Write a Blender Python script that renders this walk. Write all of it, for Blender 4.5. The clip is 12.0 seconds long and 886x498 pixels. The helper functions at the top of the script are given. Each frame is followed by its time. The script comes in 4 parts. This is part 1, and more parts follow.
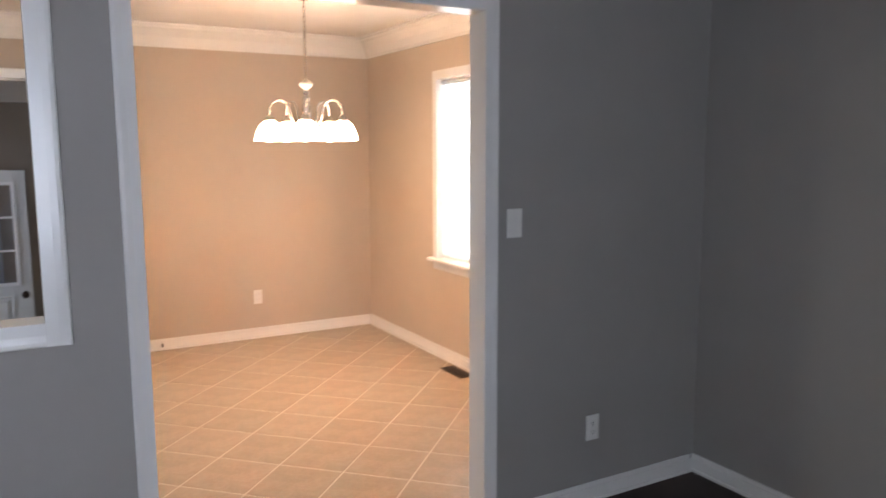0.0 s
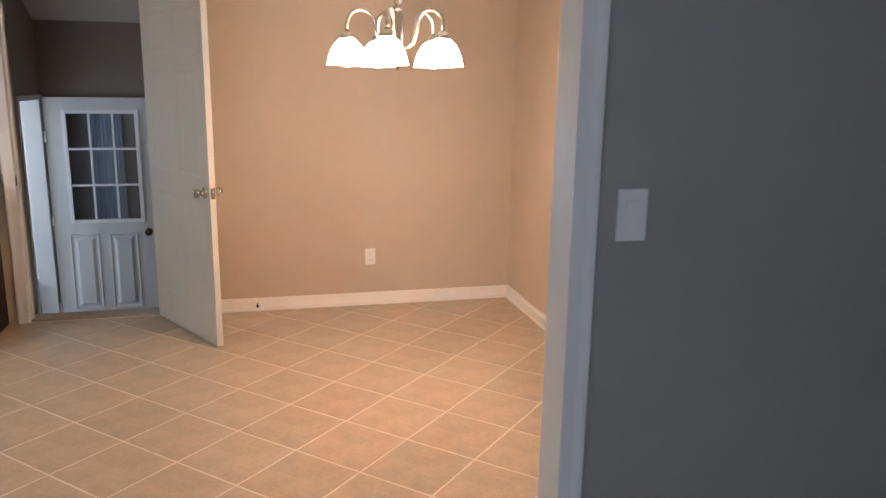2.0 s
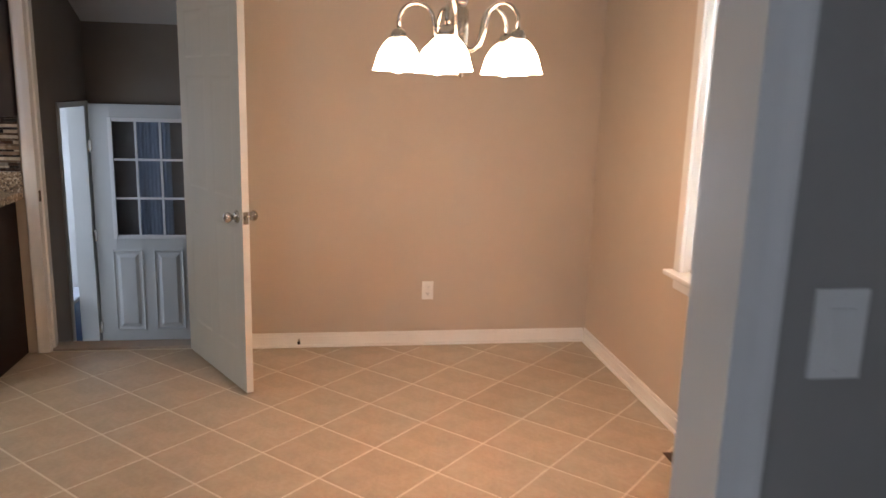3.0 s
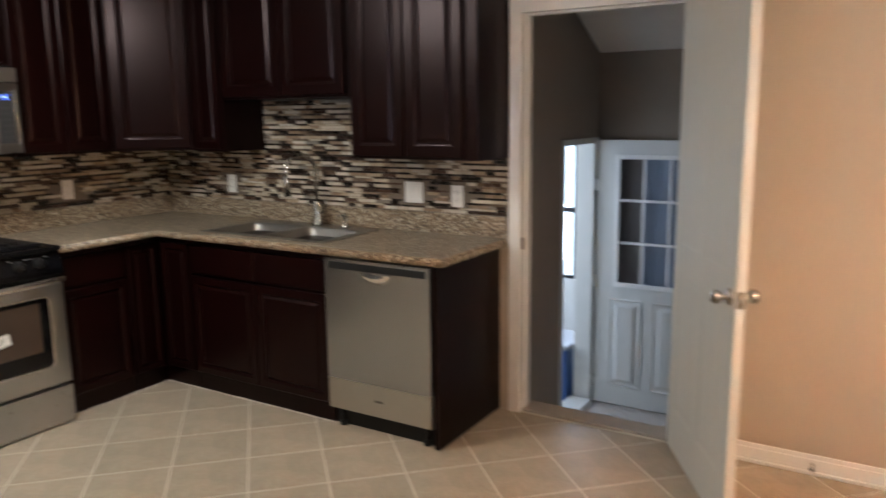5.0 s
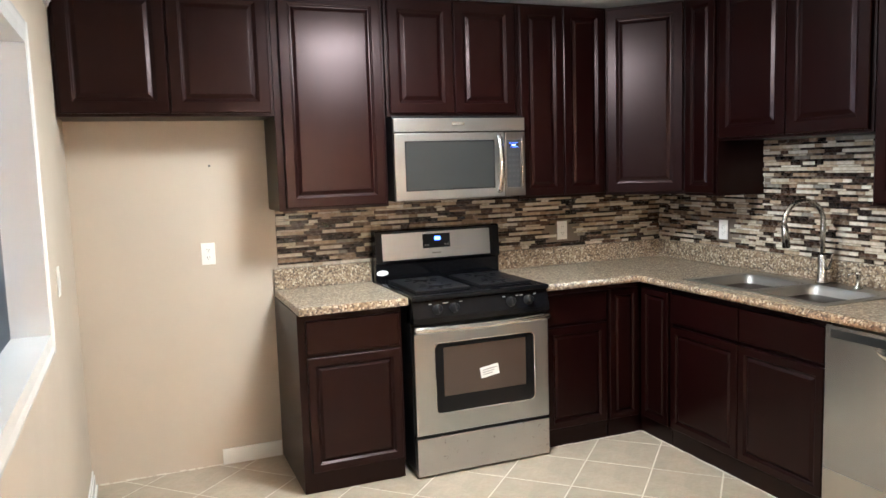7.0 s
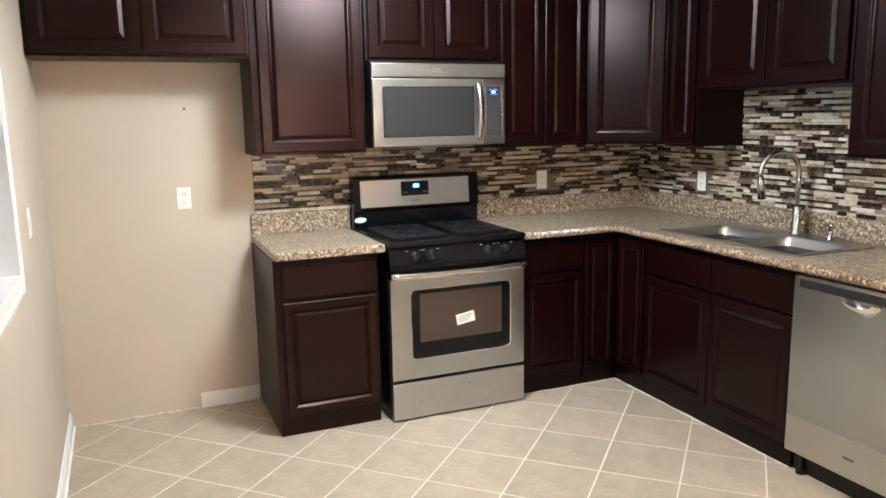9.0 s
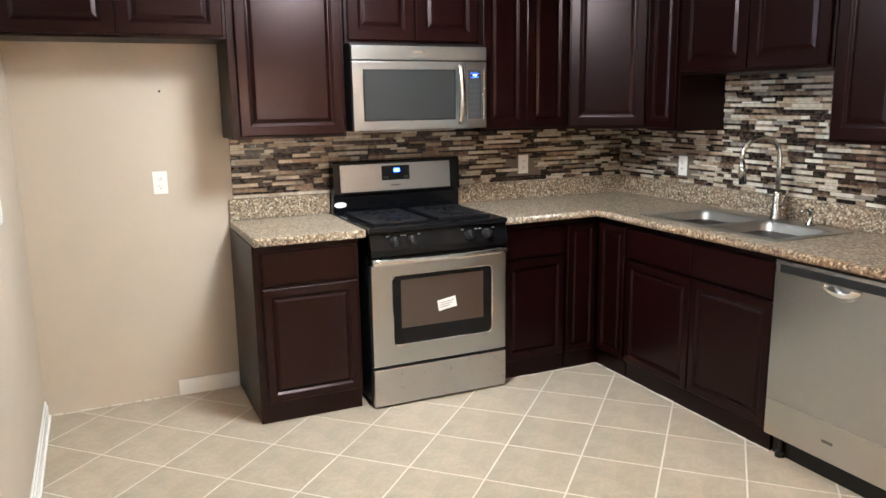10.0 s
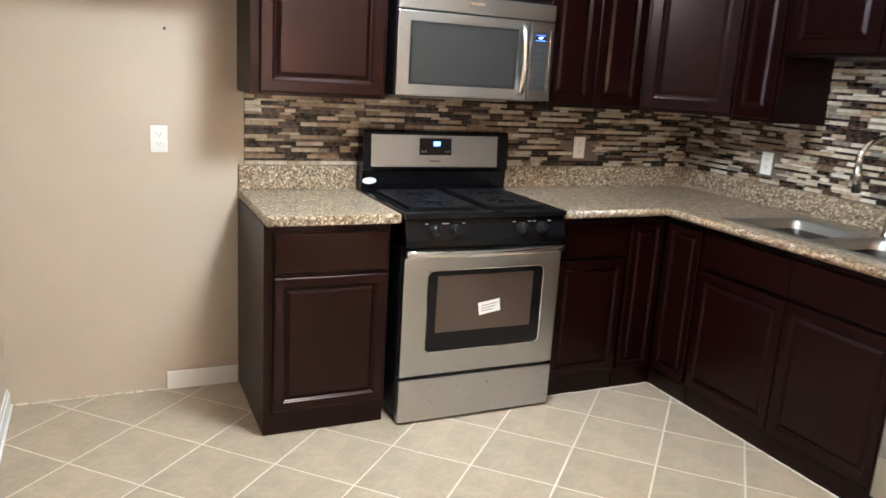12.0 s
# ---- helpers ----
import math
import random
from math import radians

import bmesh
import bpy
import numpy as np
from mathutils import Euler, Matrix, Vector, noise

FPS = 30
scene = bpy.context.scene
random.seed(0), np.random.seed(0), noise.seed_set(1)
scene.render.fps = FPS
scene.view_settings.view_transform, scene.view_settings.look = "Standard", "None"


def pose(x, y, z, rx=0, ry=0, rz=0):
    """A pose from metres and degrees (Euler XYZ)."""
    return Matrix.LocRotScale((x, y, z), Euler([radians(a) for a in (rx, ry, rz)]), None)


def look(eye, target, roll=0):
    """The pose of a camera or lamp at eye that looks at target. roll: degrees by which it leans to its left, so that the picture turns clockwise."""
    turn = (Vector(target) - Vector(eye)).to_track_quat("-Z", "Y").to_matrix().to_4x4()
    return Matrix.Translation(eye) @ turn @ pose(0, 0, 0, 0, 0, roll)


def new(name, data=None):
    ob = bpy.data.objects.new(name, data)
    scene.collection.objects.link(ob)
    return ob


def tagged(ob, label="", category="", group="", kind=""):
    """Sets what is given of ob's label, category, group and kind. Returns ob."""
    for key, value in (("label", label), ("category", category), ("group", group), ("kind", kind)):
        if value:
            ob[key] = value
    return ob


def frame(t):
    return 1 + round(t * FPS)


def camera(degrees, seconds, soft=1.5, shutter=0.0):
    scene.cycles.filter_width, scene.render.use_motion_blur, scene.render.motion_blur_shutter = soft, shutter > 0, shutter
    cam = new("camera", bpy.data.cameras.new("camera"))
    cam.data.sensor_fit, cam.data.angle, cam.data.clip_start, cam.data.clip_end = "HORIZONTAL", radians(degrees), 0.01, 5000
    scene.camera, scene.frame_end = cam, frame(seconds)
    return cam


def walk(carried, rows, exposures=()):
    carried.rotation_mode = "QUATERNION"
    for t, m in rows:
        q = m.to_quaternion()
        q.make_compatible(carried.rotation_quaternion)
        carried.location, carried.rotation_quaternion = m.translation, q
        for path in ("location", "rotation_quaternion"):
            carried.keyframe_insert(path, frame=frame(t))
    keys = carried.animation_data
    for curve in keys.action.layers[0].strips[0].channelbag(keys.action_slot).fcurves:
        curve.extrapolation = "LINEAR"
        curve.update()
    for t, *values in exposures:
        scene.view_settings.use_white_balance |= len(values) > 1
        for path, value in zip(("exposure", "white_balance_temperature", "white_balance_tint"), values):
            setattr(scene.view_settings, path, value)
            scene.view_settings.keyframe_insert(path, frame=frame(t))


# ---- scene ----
cam = camera(60.7, 12.0, shutter=0.5)
PATH = [
    (0, (3.113, -6.052, 1.556), (4.091, -4.328, 1.288), -0.2),
    (0.5, (3.351, -5.901, 1.536), (4.139, -4.092, 1.208), -0.9),
    (1, (3.571, -5.646, 1.55), (4.274, -3.797, 1.258), -0.0),
    (1.5, (3.869, -5.363, 1.552), (4.436, -3.478, 1.195), 0.6),
    (2, (4.037, -5.067, 1.53), (4.516, -3.173, 1.098), 0.9),
    (2.5, (4.157, -4.7, 1.539), (4.536, -2.788, 1.091), 1.0),
    (2.7, (4.189, -4.582, 1.534), (4.526, -2.658, 1.102), 1.3),
    (4.3, (4.332, -3.682, 1.529), (3.981, -1.75, 1.147), 1.2),
    (4.5, (4.384, -3.605, 1.532), (3.763, -1.74, 1.16), 0.8),
    (5, (4.263, -3.44, 1.556), (3.238, -1.758, 1.204), -0.7),
    (5.5, (4.135, -3.293, 1.54), (2.805, -1.823, 1.274), -1.2),
    (6, (4.114, -3.157, 1.564), (2.48, -2.029, 1.323), -1.7),
    (6.5, (4.171, -3.115, 1.569), (2.367, -2.283, 1.34), -2.1),
    (7, (4.103, -3.217, 1.565), (2.26, -2.471, 1.345), -1.8),
    (9, (4.125, -3.173, 1.542), (2.311, -2.405, 1.195), -1.0),
    (9.5, (4.111, -3.165, 1.544), (2.31, -2.373, 1.187), -1.0),
    (10, (4.091, -3.169, 1.544), (2.306, -2.355, 1.154), -0.8),
    (10.5, (4.035, -3.173, 1.525), (2.262, -2.348, 1.104), -0.6),
    (11, (3.882, -3.165, 1.522), (2.114, -2.331, 1.1), 0.6),
    (11.5, (3.695, -3.183, 1.547), (1.945, -2.322, 1.105), 2.9),
    (12, (3.444, -3.111, 1.501), (1.678, -2.294, 1.041), 3.5),
]
EXPOSURE = [(0, .05, 6150, 12), (1.0, -.03, 6050, 12), (2.0, -.16, 5950, 10), (2.7, -.42, 5950, 10), (4.3, -.74, 6080, 9), (4.7, -.60, 6050, 7), (5.2, .26, 5820, 5), (5.6, .66, 5720, 4), (6.1, .94, 5530, 3), (6.6, .98, 5420, 3), (9, .93, 5380, 3), (12, .9, 5370, 3)]
walk(cam, [(t, look(eye, target, roll)) for t, eye, target, roll in PATH], EXPOSURE)

# ---- world, sun, lights ----
world = bpy.data.worlds.new("sky")
scene.world = world
world.use_nodes = True
wn = world.node_tree.nodes
sky = wn.new("ShaderNodeTexSky")
sky.sky_type = 'NISHITA'
sky.sun_disc = False
sky.sun_elevation, sky.sun_rotation = radians(28), radians(200)
world.node_tree.links.new(sky.outputs[0], wn["Background"].inputs[0])
wn["Background"].inputs[1].default_value = 0.1

sun = new("sun", bpy.data.lights.new("sun", "SUN"))
sun.data.energy, sun.data.angle, sun.data.color = 0.8, radians(12), (1, .96, .9)
sun.matrix_basis = look((0, 0, 20), (5.0, 9.4, 0))


def lamp(name, where, watts, colour, size, aim=None, shape=None, size_y=None):
    """A point lamp, or an area lamp when aim is given."""
    data = bpy.data.lights.new(name, "AREA" if aim else "POINT")
    data.energy, data.color = watts, colour
    if aim:
        data.shape, data.size = shape or "DISK", size
        if size_y:
            data.size_y = size_y
    else:
        data.shadow_soft_size = size
    ob = new(name, data)
    ob.matrix_basis = look(where, aim) if aim else Matrix.Translation(where)
    return ob


CH = Vector((4.685, -1.62, 0))          # chandelier, below its hook
CH_ANGLES = [248 + 72 * k for k in range(5)]
KL = Vector((1.31, -2.00, 2.46))       # kitchen ceiling light
CEIL = 2.46
WARM = (1.0, .57, .33)
for a in CH_ANGLES:
    lamp("chandelier_bulb", (CH.x + .225 * math.cos(radians(a)), CH.y + .225 * math.sin(radians(a)), 1.600), 10.5, WARM, .035)
lamp("kitchen_lamp", (KL.x, KL.y, KL.z - .115), 31, (1.0, .95, .87), .46, (KL.x, KL.y, 0))
lamp("kitchen_dome_lamp", (KL.x, KL.y, KL.z - .24), 16, (1.0, .95, .87), .19)
lamp("east_window_daylight", (6.07, -1.66, 1.40), 25, (.85, .93, 1), .75, (0, -1.68, 1.2), "RECTANGLE", 1.2)
lamp("living_window_daylight", (2.40, -7.775, 1.43), 34, (.82, .87, 1), 1.4, (2.40, 0, 1.43), "RECTANGLE", 1.25)
lamp("porch_daylight", (1.70, 2.38, .75), 10, (.74, .81, 1), .45, (2.2, 1.2, .2), "RECTANGLE", 1.0)
# fill lamp added at the porch side to brighten the back door's face
lamp("porch_side_fill", (.98, 1.36, .91), 38, (.74, .81, 1), 1.8, (2.8, 1.50, .3), "RECTANGLE", 1.15)


# ---- materials ----
def shader(name, base=(.5, .5, .5), rough=.5, metal=0.0, coat=0.0, spec=.5):
    m = bpy.data.materials.new(name)
    m.use_nodes = True
    b = m.node_tree.nodes["Principled BSDF"]
    b.inputs["Base Color"].default_value = (*base, 1)
    b.inputs["Roughness"].default_value = rough
    b.inputs["Metallic"].default_value = metal
    b.inputs["Coat Weight"].default_value = coat
    b.inputs["Specular IOR Level"].default_value = spec
    return m


def nd(m, kind, **values):
    n = m.node_tree.nodes.new(kind)
    for key, value in values.items():
        n.inputs[key.replace("_", " ")].default_value = value
    return n


def ln(m, a, b):
    m.node_tree.links.new(a, b)


def coords(m, scale=(1, 1, 1)):
    tc = nd(m, "ShaderNodeTexCoord")
    mp = nd(m, "ShaderNodeMapping", Scale=scale)
    ln(m, tc.outputs["Object"], mp.inputs["Vector"])
    return mp.outputs[0]


def ramp(m, fac, stops, constant=False):
    r = nd(m, "ShaderNodeValToRGB")
    if constant:
        r.color_ramp.interpolation = 'CONSTANT'
    e = r.color_ramp.elements
    while len(e) < len(stops):
        e.new(.5)
    for el, (p, c) in zip(e, stops):
        el.position, el.color = p, (*c, 1)
    ln(m, fac, r.inputs[0])
    return r.outputs[0]


def noise_tex(m, vec, scale, detail=4, rough=.6):
    n = nd(m, "ShaderNodeTexNoise", Scale=scale, Detail=detail, Roughness=rough)
    ln(m, vec, n.inputs["Vector"])
    return n.outputs["Fac"]


def mix(m, fac, a, b, mode='MIX'):
    n = m.node_tree.nodes.new("ShaderNodeMix")
    n.data_type, n.blend_type = 'RGBA', mode
    if isinstance(fac, float):
        n.inputs[0].default_value = fac
    else:
        ln(m, fac, n.inputs[0])
    for s, v in ((n.inputs[6], a), (n.inputs[7], b)):
        if isinstance(v, tuple):
            s.default_value = (*v, 1)
        else:
            ln(m, v, s)
    return n.outputs[2]


def bump(m, height, strength=.2, distance=.01):
    n = nd(m, "ShaderNodeBump", Strength=strength, Distance=distance)
    ln(m, height, n.inputs["Height"])
    ln(m, n.outputs[0], m.node_tree.nodes["Principled BSDF"].inputs["Normal"])


def base_in(m, out):
    ln(m, out, m.node_tree.nodes["Principled BSDF"].inputs["Base Color"])


def rough_in(m, fac, lo, hi):
    n = nd(m, "ShaderNodeMapRange", To_Min=lo, To_Max=hi)
    ln(m, fac, n.inputs[0])
    ln(m, n.outputs[0], m.node_tree.nodes["Principled BSDF"].inputs["Roughness"])


def painted(name, a, b, rough, peel=260, strength=.12):
    """Rolled or brushed paint with faint blotches and a fine skin."""
    m = shader(name, a, rough)
    v = coords(m)
    base_in(m, ramp(m, noise_tex(m, v, 1.7, 5, .65), ((.3, a), (.75, b))))
    bump(m, noise_tex(m, v, peel, 3), strength, .002)
    rough_in(m, noise_tex(m, v, 6, 3), rough - .06, rough + .08)
    return m


def wood_finish(name, dark, mid, light, rough=.3, axis=2, coat=.0):
    """Stained wood with long grain along one axis."""
    m = shader(name, mid, rough, coat=coat, spec=.225)
    sc = [38, 38, 38]
    sc[axis] = 2.2
    v = coords(m, sc)
    g = noise_tex(m, v, 1.0, 3, .6)
    c = ramp(m, g, ((.25, dark), (.5, mid), (.78, light)))
    w = noise_tex(m, coords(m), 3.1, 3)
    base_in(m, mix(m, w, c, mid))
    m.node_tree.nodes["Principled BSDF"].inputs["Specular Tint"].default_value = (1, .75, .74, 1)
    rough_in(m, noise_tex(m, coords(m), 5, 3), rough - .012, rough + .018)
    m.node_tree.nodes["Principled BSDF"].inputs["Coat Roughness"].default_value = .22
    return m


def steel_finish(name, base, rough, axis=0):
    """Brushed stainless steel, brushed along one axis."""
    m = shader(name, base, rough, 1.0)
    sc = [420, 420, 420]
    sc[axis] = 5
    g = noise_tex(m, coords(m, sc), 1.0, 3)
    smear = noise_tex(m, coords(m), 4.5, 4)
    base_in(m, mix(m, smear, tuple(.9 * k for k in base), tuple(min(1, 1.08 * k) for k in base)))
    bump(m, g, .002, .0003)
    rough_in(m, g, rough - .004, rough + .006)
    return m


def glow(name, colour, strength):
    m = shader(name, colour, .4)
    b = m.node_tree.nodes["Principled BSDF"]
    b.inputs["Emission Color"].default_value = (*colour, 1)
    b.inputs["Emission Strength"].default_value = strength
    return m


def clear_glass(name, tint=(1, 1, 1), rough=.0):
    m = shader(name, tint, rough)
    b = m.node_tree.nodes["Principled BSDF"]
    b.inputs["Transmission Weight"].default_value = 1
    b.inputs["IOR"].default_value = 1.45
    return m


WALL = painted("beige_wall_paint", (.50, .423, .334), (.54, .459, .364), .62)
LRWALL = painted("grey_beige_wall_paint", (.335, .318, .295), (.365, .345, .32), .62)
# the rooms' beige again, darkened to carry the back hall's shade
HALLP = painted("shaded_beige_paint", (.27, .225, .180), (.31, .26, .21), .7)
TRIM = painted("white_semigloss_paint", (.80, .79, .76), (.85, .84, .81), .22, 70, .10)
DOORP = painted("white_door_paint", (.62, .62, .585), (.68, .675, .64), .58, 110, .08)
CEILP = painted("white_ceiling_paint", (.76, .74, .70), (.81, .79, .76), .8, 180, .25)
CAB = wood_finish("espresso_cherry", (.0041, .0007, .0007), (.0063, .0011, .0010), (.0098, .0018, .0015), .28, 2)
CABH = wood_finish("espresso_cherry_cross", (.0041, .0007, .0007), (.0063, .0011, .0010), (.0098, .0018, .0015), .28, 1)
CABX = wood_finish("espresso_cherry_rail", (.0041, .0007, .0007), (.0063, .0011, .0010), (.0098, .0018, .0015), .28, 0)
CABIN = wood_finish("espresso_side", (.0034, .0008, .0007), (.0050, .0011, .0009), (.0072, .0016, .0013), .33, 2, .0)
STEEL = steel_finish("brushed_steel", (.425, .44, .445), .28, 1)
STEELX = steel_finish("brushed_steel_across", (.42, .425, .43), .27, 0)
# paler, warmer steel: the floor's reflection put into the base colour
STEELL = steel_finish("floor_reflection_steel", (.50, .485, .455), .30, 0)
STEELD = steel_finish("dark_steel", (.20, .19, .18), .34, 1)
CHROME = shader("polished_chrome", (.83, .82, .80), .09, 1.0)
NICKEL = steel_finish("brushed_nickel", (.50, .48, .44), .27, 2)
BRONZE = shader("dark_bronze", (.06, .04, .03), .35, .8)
# drawer steel with a few dark scuffs
STEELS = steel_finish("scuffed_steel", (.45, .45, .455), .30, 1)
sv = coords(STEELS, (1, 22, 34))
sm = ramp(STEELS, noise_tex(STEELS, sv, 1.0, 5, .75), ((.62, (1, 1, 1)), (.70, (.33, .31, .29))))
sb = STEELS.node_tree.nodes["Principled BSDF"].inputs["Base Color"]
base_in(STEELS, mix(STEELS, 1.0, sb.links[0].from_socket, sm, 'MULTIPLY'))
BLACK = shader("black_enamel", (.004, .004, .005), .16, spec=.28)
PANELG = shader("grey_keypad", (.034, .034, .035), .28)
KEYG = shader("dark_key", (.045, .045, .046), .34)
BLACKM = shader("black_plastic", (.006, .006, .007), .36, spec=.3)
IRON = shader("cast_iron", (.007, .007, .008), .40, spec=.25)
ib = noise_tex(IRON, coords(IRON), 300, 3)
bump(IRON, ib, .3, .001)
OVENGLASS = shader("smoked_glass", (.060, .040, .031), .09, coat=.3)
MWGLASS = shader("grey_screen_glass", (.026, .026, .025), .27, spec=.28)
WHITEP = shader("white_plastic", (.80, .79, .75), .35)
SLOT = shader("dark_slot", (.03, .028, .025), .6)
PAPER = shader("white_paper", (.82, .82, .80), .6)
INKS = shader("grey_ink", (.30, .30, .30), .6)
BLUEL = glow("blue_display", (.08, .18, 1.0), 4)
STRIP = shader("charcoal_plastic", (.018, .018, .018), .30, spec=.3)
WHITEL = glow("white_digits", (.42, .60, 1.0), 4)
SHADEM = glow("lit_opal_glass", (1.0, .66, .42), 34)
BULBM = glow("lit_bulb", (1.0, .82, .6), 14)
DOMEM = glow("lit_frosted_dome", (1.0, .90, .76), 5)
DAY = glow("daylight_sky", (.80, .90, 1.0), 1.7)
DAYE = glow("hazy_daylight", (.97, .98, 1.0), 7)
GLASS = clear_glass("window_glass")
BLIND = shader("white_blind_fabric", (.86, .85, .82), .8)
tl = nd(BLIND, "ShaderNodeBsdfTranslucent", Color=(.88, .87, .84, 1))
ms = nd(BLIND, "ShaderNodeMixShader", Fac=.65)
ln(BLIND, BLIND.node_tree.nodes["Principled BSDF"].outputs[0], ms.inputs[1])
ln(BLIND, tl.outputs[0], ms.inputs[2])
ln(BLIND, ms.outputs[0], BLIND.node_tree.nodes["Material Output"].inputs["Surface"])
LITE = clear_glass("dusky_glass", (.72, .78, .86))
CURT = painted("grey_sheer", (.40, .43, .47), (.50, .52, .56), .8, 60, .1)
BLUETUB = painted("blue_plastic", (.035, .10, .30), (.05, .13, .36), .4, 60, .05)
GREYLID = painted("grey_plastic", (.30, .32, .34), (.36, .37, .40), .5, 60, .05)
CONCRETE = painted("grey_landing", (.34, .31, .28), (.42, .38, .34), .8, 120, .4)
SINKM = steel_finish("satin_sink_steel", (.37, .355, .33), .42, 0)
POLISH = shader("polished_steel", (.72, .71, .69), .17, 1.0)
BRASSV = shader("brown_metal", (.09, .055, .035), .45, .7)

# mottled ceramic floor tile, each tile a shade of its own
TILE = shader("beige_ceramic", (.45, .39, .31), .30)
v = coords(TILE)
tn = noise_tex(TILE, v, 7, 7, .72)
tf = noise_tex(TILE, v, 60, 4, .6)
tc = ramp(TILE, tn, ((.30, (.360, .298, .222)), (.5, (.450, .381, .290)), (.70, (.535, .466, .368))))
tc = mix(TILE, .18, tc, ramp(TILE, tf, ((.35, (.29, .235, .175)), (.65, (.52, .445, .355)))))
th = noise_tex(TILE, v, 11, 4, .6)
tc = mix(TILE, 1.0, tc, ramp(TILE, th, ((.38, (.98, .985, .96)), (.62, (1.0, .955, .92)))), 'MULTIPLY')
oi = nd(TILE, "ShaderNodeObjectInfo")
tc = mix(TILE, .55, tc, ramp(TILE, oi.outputs["Random"], ((0, (.82, .82, .80)), (1, (1, 1, 1)))), 'MULTIPLY')
base_in(TILE, tc)
bump(TILE, tn, .10, .004)
rough_in(TILE, tf, .24, .44)
GROUT = painted("cream_grout", (.66, .61, .52), (.77, .72, .63), .8, 200, .2)

# speckled stone-look laminate
COUNTER = shader("speckled_laminate", (.4, .33, .25), .33)
v = coords(COUNTER)
vo = nd(COUNTER, "ShaderNodeTexVoronoi", Scale=125)
ln(COUNTER, v, vo.inputs["Vector"])
sep = nd(COUNTER, "ShaderNodeSeparateColor")
ln(COUNTER, vo.outputs["Color"], sep.inputs[0])
c1 = ramp(COUNTER, sep.outputs[0], ((0, (.035, .021, .013)), (.20, (.15, .094, .052)), (.40, (.27, .195, .120)), (.66, (.37, .295, .200)), (.84, (.66, .58, .45))), True)
c2 = ramp(COUNTER, noise_tex(COUNTER, v, 55, 5, .7), ((.36, (.11, .078, .052)), (.5, (.26, .205, .145)), (.66, (.44, .38, .30))))
base_in(COUNTER, mix(COUNTER, .26, c1, c2))
rough_in(COUNTER, noise_tex(COUNTER, v, 30, 3), .26, .42)

LIGHT_STOPS = ((0, (.53, .46, .36)), (.30, (.64, .59, .49)), (.46, (.42, .33, .23)), (.66, (.28, .20, .135)), (.86, (.045, .027, .019)), (.93, (.25, .225, .19)))
DARK_STOPS = ((0, (.022, .014, .010)), (.36, (.040, .023, .016)), (.60, (.085, .049, .032)), (.78, (.16, .115, .078)), (.89, (.50, .44, .34)))


def mosaic_material(name, stops, island):
    m = shader(name, (.4, .3, .2), .2, coat=.1)
    src = nd(m, "ShaderNodeNewGeometry").outputs["Random Per Island"] if island else nd(m, "ShaderNodeObjectInfo").outputs["Random"]
    c = ramp(m, src, stops, True)
    g = noise_tex(m, coords(m), 45, 4)
    base_in(m, mix(m, .35, c, ramp(m, g, ((.3, (.55, .52, .48)), (.7, (1, 1, 1)))), 'MULTIPLY'))
    rough_in(m, g, .14, .38)
    return m


MOS = (mosaic_material("pale_strip", LIGHT_STOPS, False), mosaic_material("dark_strip", DARK_STOPS, False))
MOSJ = (mosaic_material("pale_strip_joined", LIGHT_STOPS, True), mosaic_material("dark_strip_joined", DARK_STOPS, True))
MGROUT = painted("mosaic_grout", (.13, .100, .075), (.18, .145, .11), .85, 300, .4)

# dark carpet-like floor of the living room
LRFLOOR = shader("dark_brown_carpet", (.05, .035, .028), .9)
v = coords(LRFLOOR)
cf = noise_tex(LRFLOOR, v, 420, 3)
base_in(LRFLOOR, mix(LRFLOOR, noise_tex(LRFLOOR, v, 3, 4), (.045, .033, .027), (.075, .056, .045)))
bump(LRFLOOR, cf, .8, .006)


# ---- building tools ----
def box(bm, x0, x1, y0, y1, z0, z1, bevel=0.0, m=None):
    vs = [bm.verts.new((x, y, z)) for x in (x0, x1) for y in (y0, y1) for z in (z0, z1)]
    fs = [bm.faces.new([vs[i] for i in q]) for q in
          ((0, 1, 3, 2), (4, 6, 7, 5), (0, 4, 5, 1), (2, 3, 7, 6), (0, 2, 6, 4), (1, 5, 7, 3))]
    made = vs
    if bevel:
        es = list({e for f in fs for e in f.edges})
        r = bmesh.ops.bevel(bm, geom=es, offset=bevel, segments=2, affect='EDGES', profile=.6)
        made = list({w for f in r["faces"] for w in f.verts} | {w for w in vs if w.is_valid})
    if m is not None:
        bmesh.ops.transform(bm, matrix=m, verts=made)
    return bm


def bx(*a, **k):
    return box(bmesh.new(), *a, **k)


def rings(bm, w, h, profile, m):
    """A panel in local x (width) and z (height), built from nested rectangles (inset, depth along -y local)."""
    prev = None
    for inset, d in profile:
        ring = [bm.verts.new(m @ Vector(p)) for p in ((inset, -d, inset), (w - inset, -d, inset), (w - inset, -d, h - inset), (inset, -d, h - inset))]
        if prev:
            for i in range(4):
                j = (i + 1) % 4
                bm.faces.new((prev[i], prev[j], ring[j], ring[i]))
        prev = ring
    bm.faces.new(prev)
    return bm


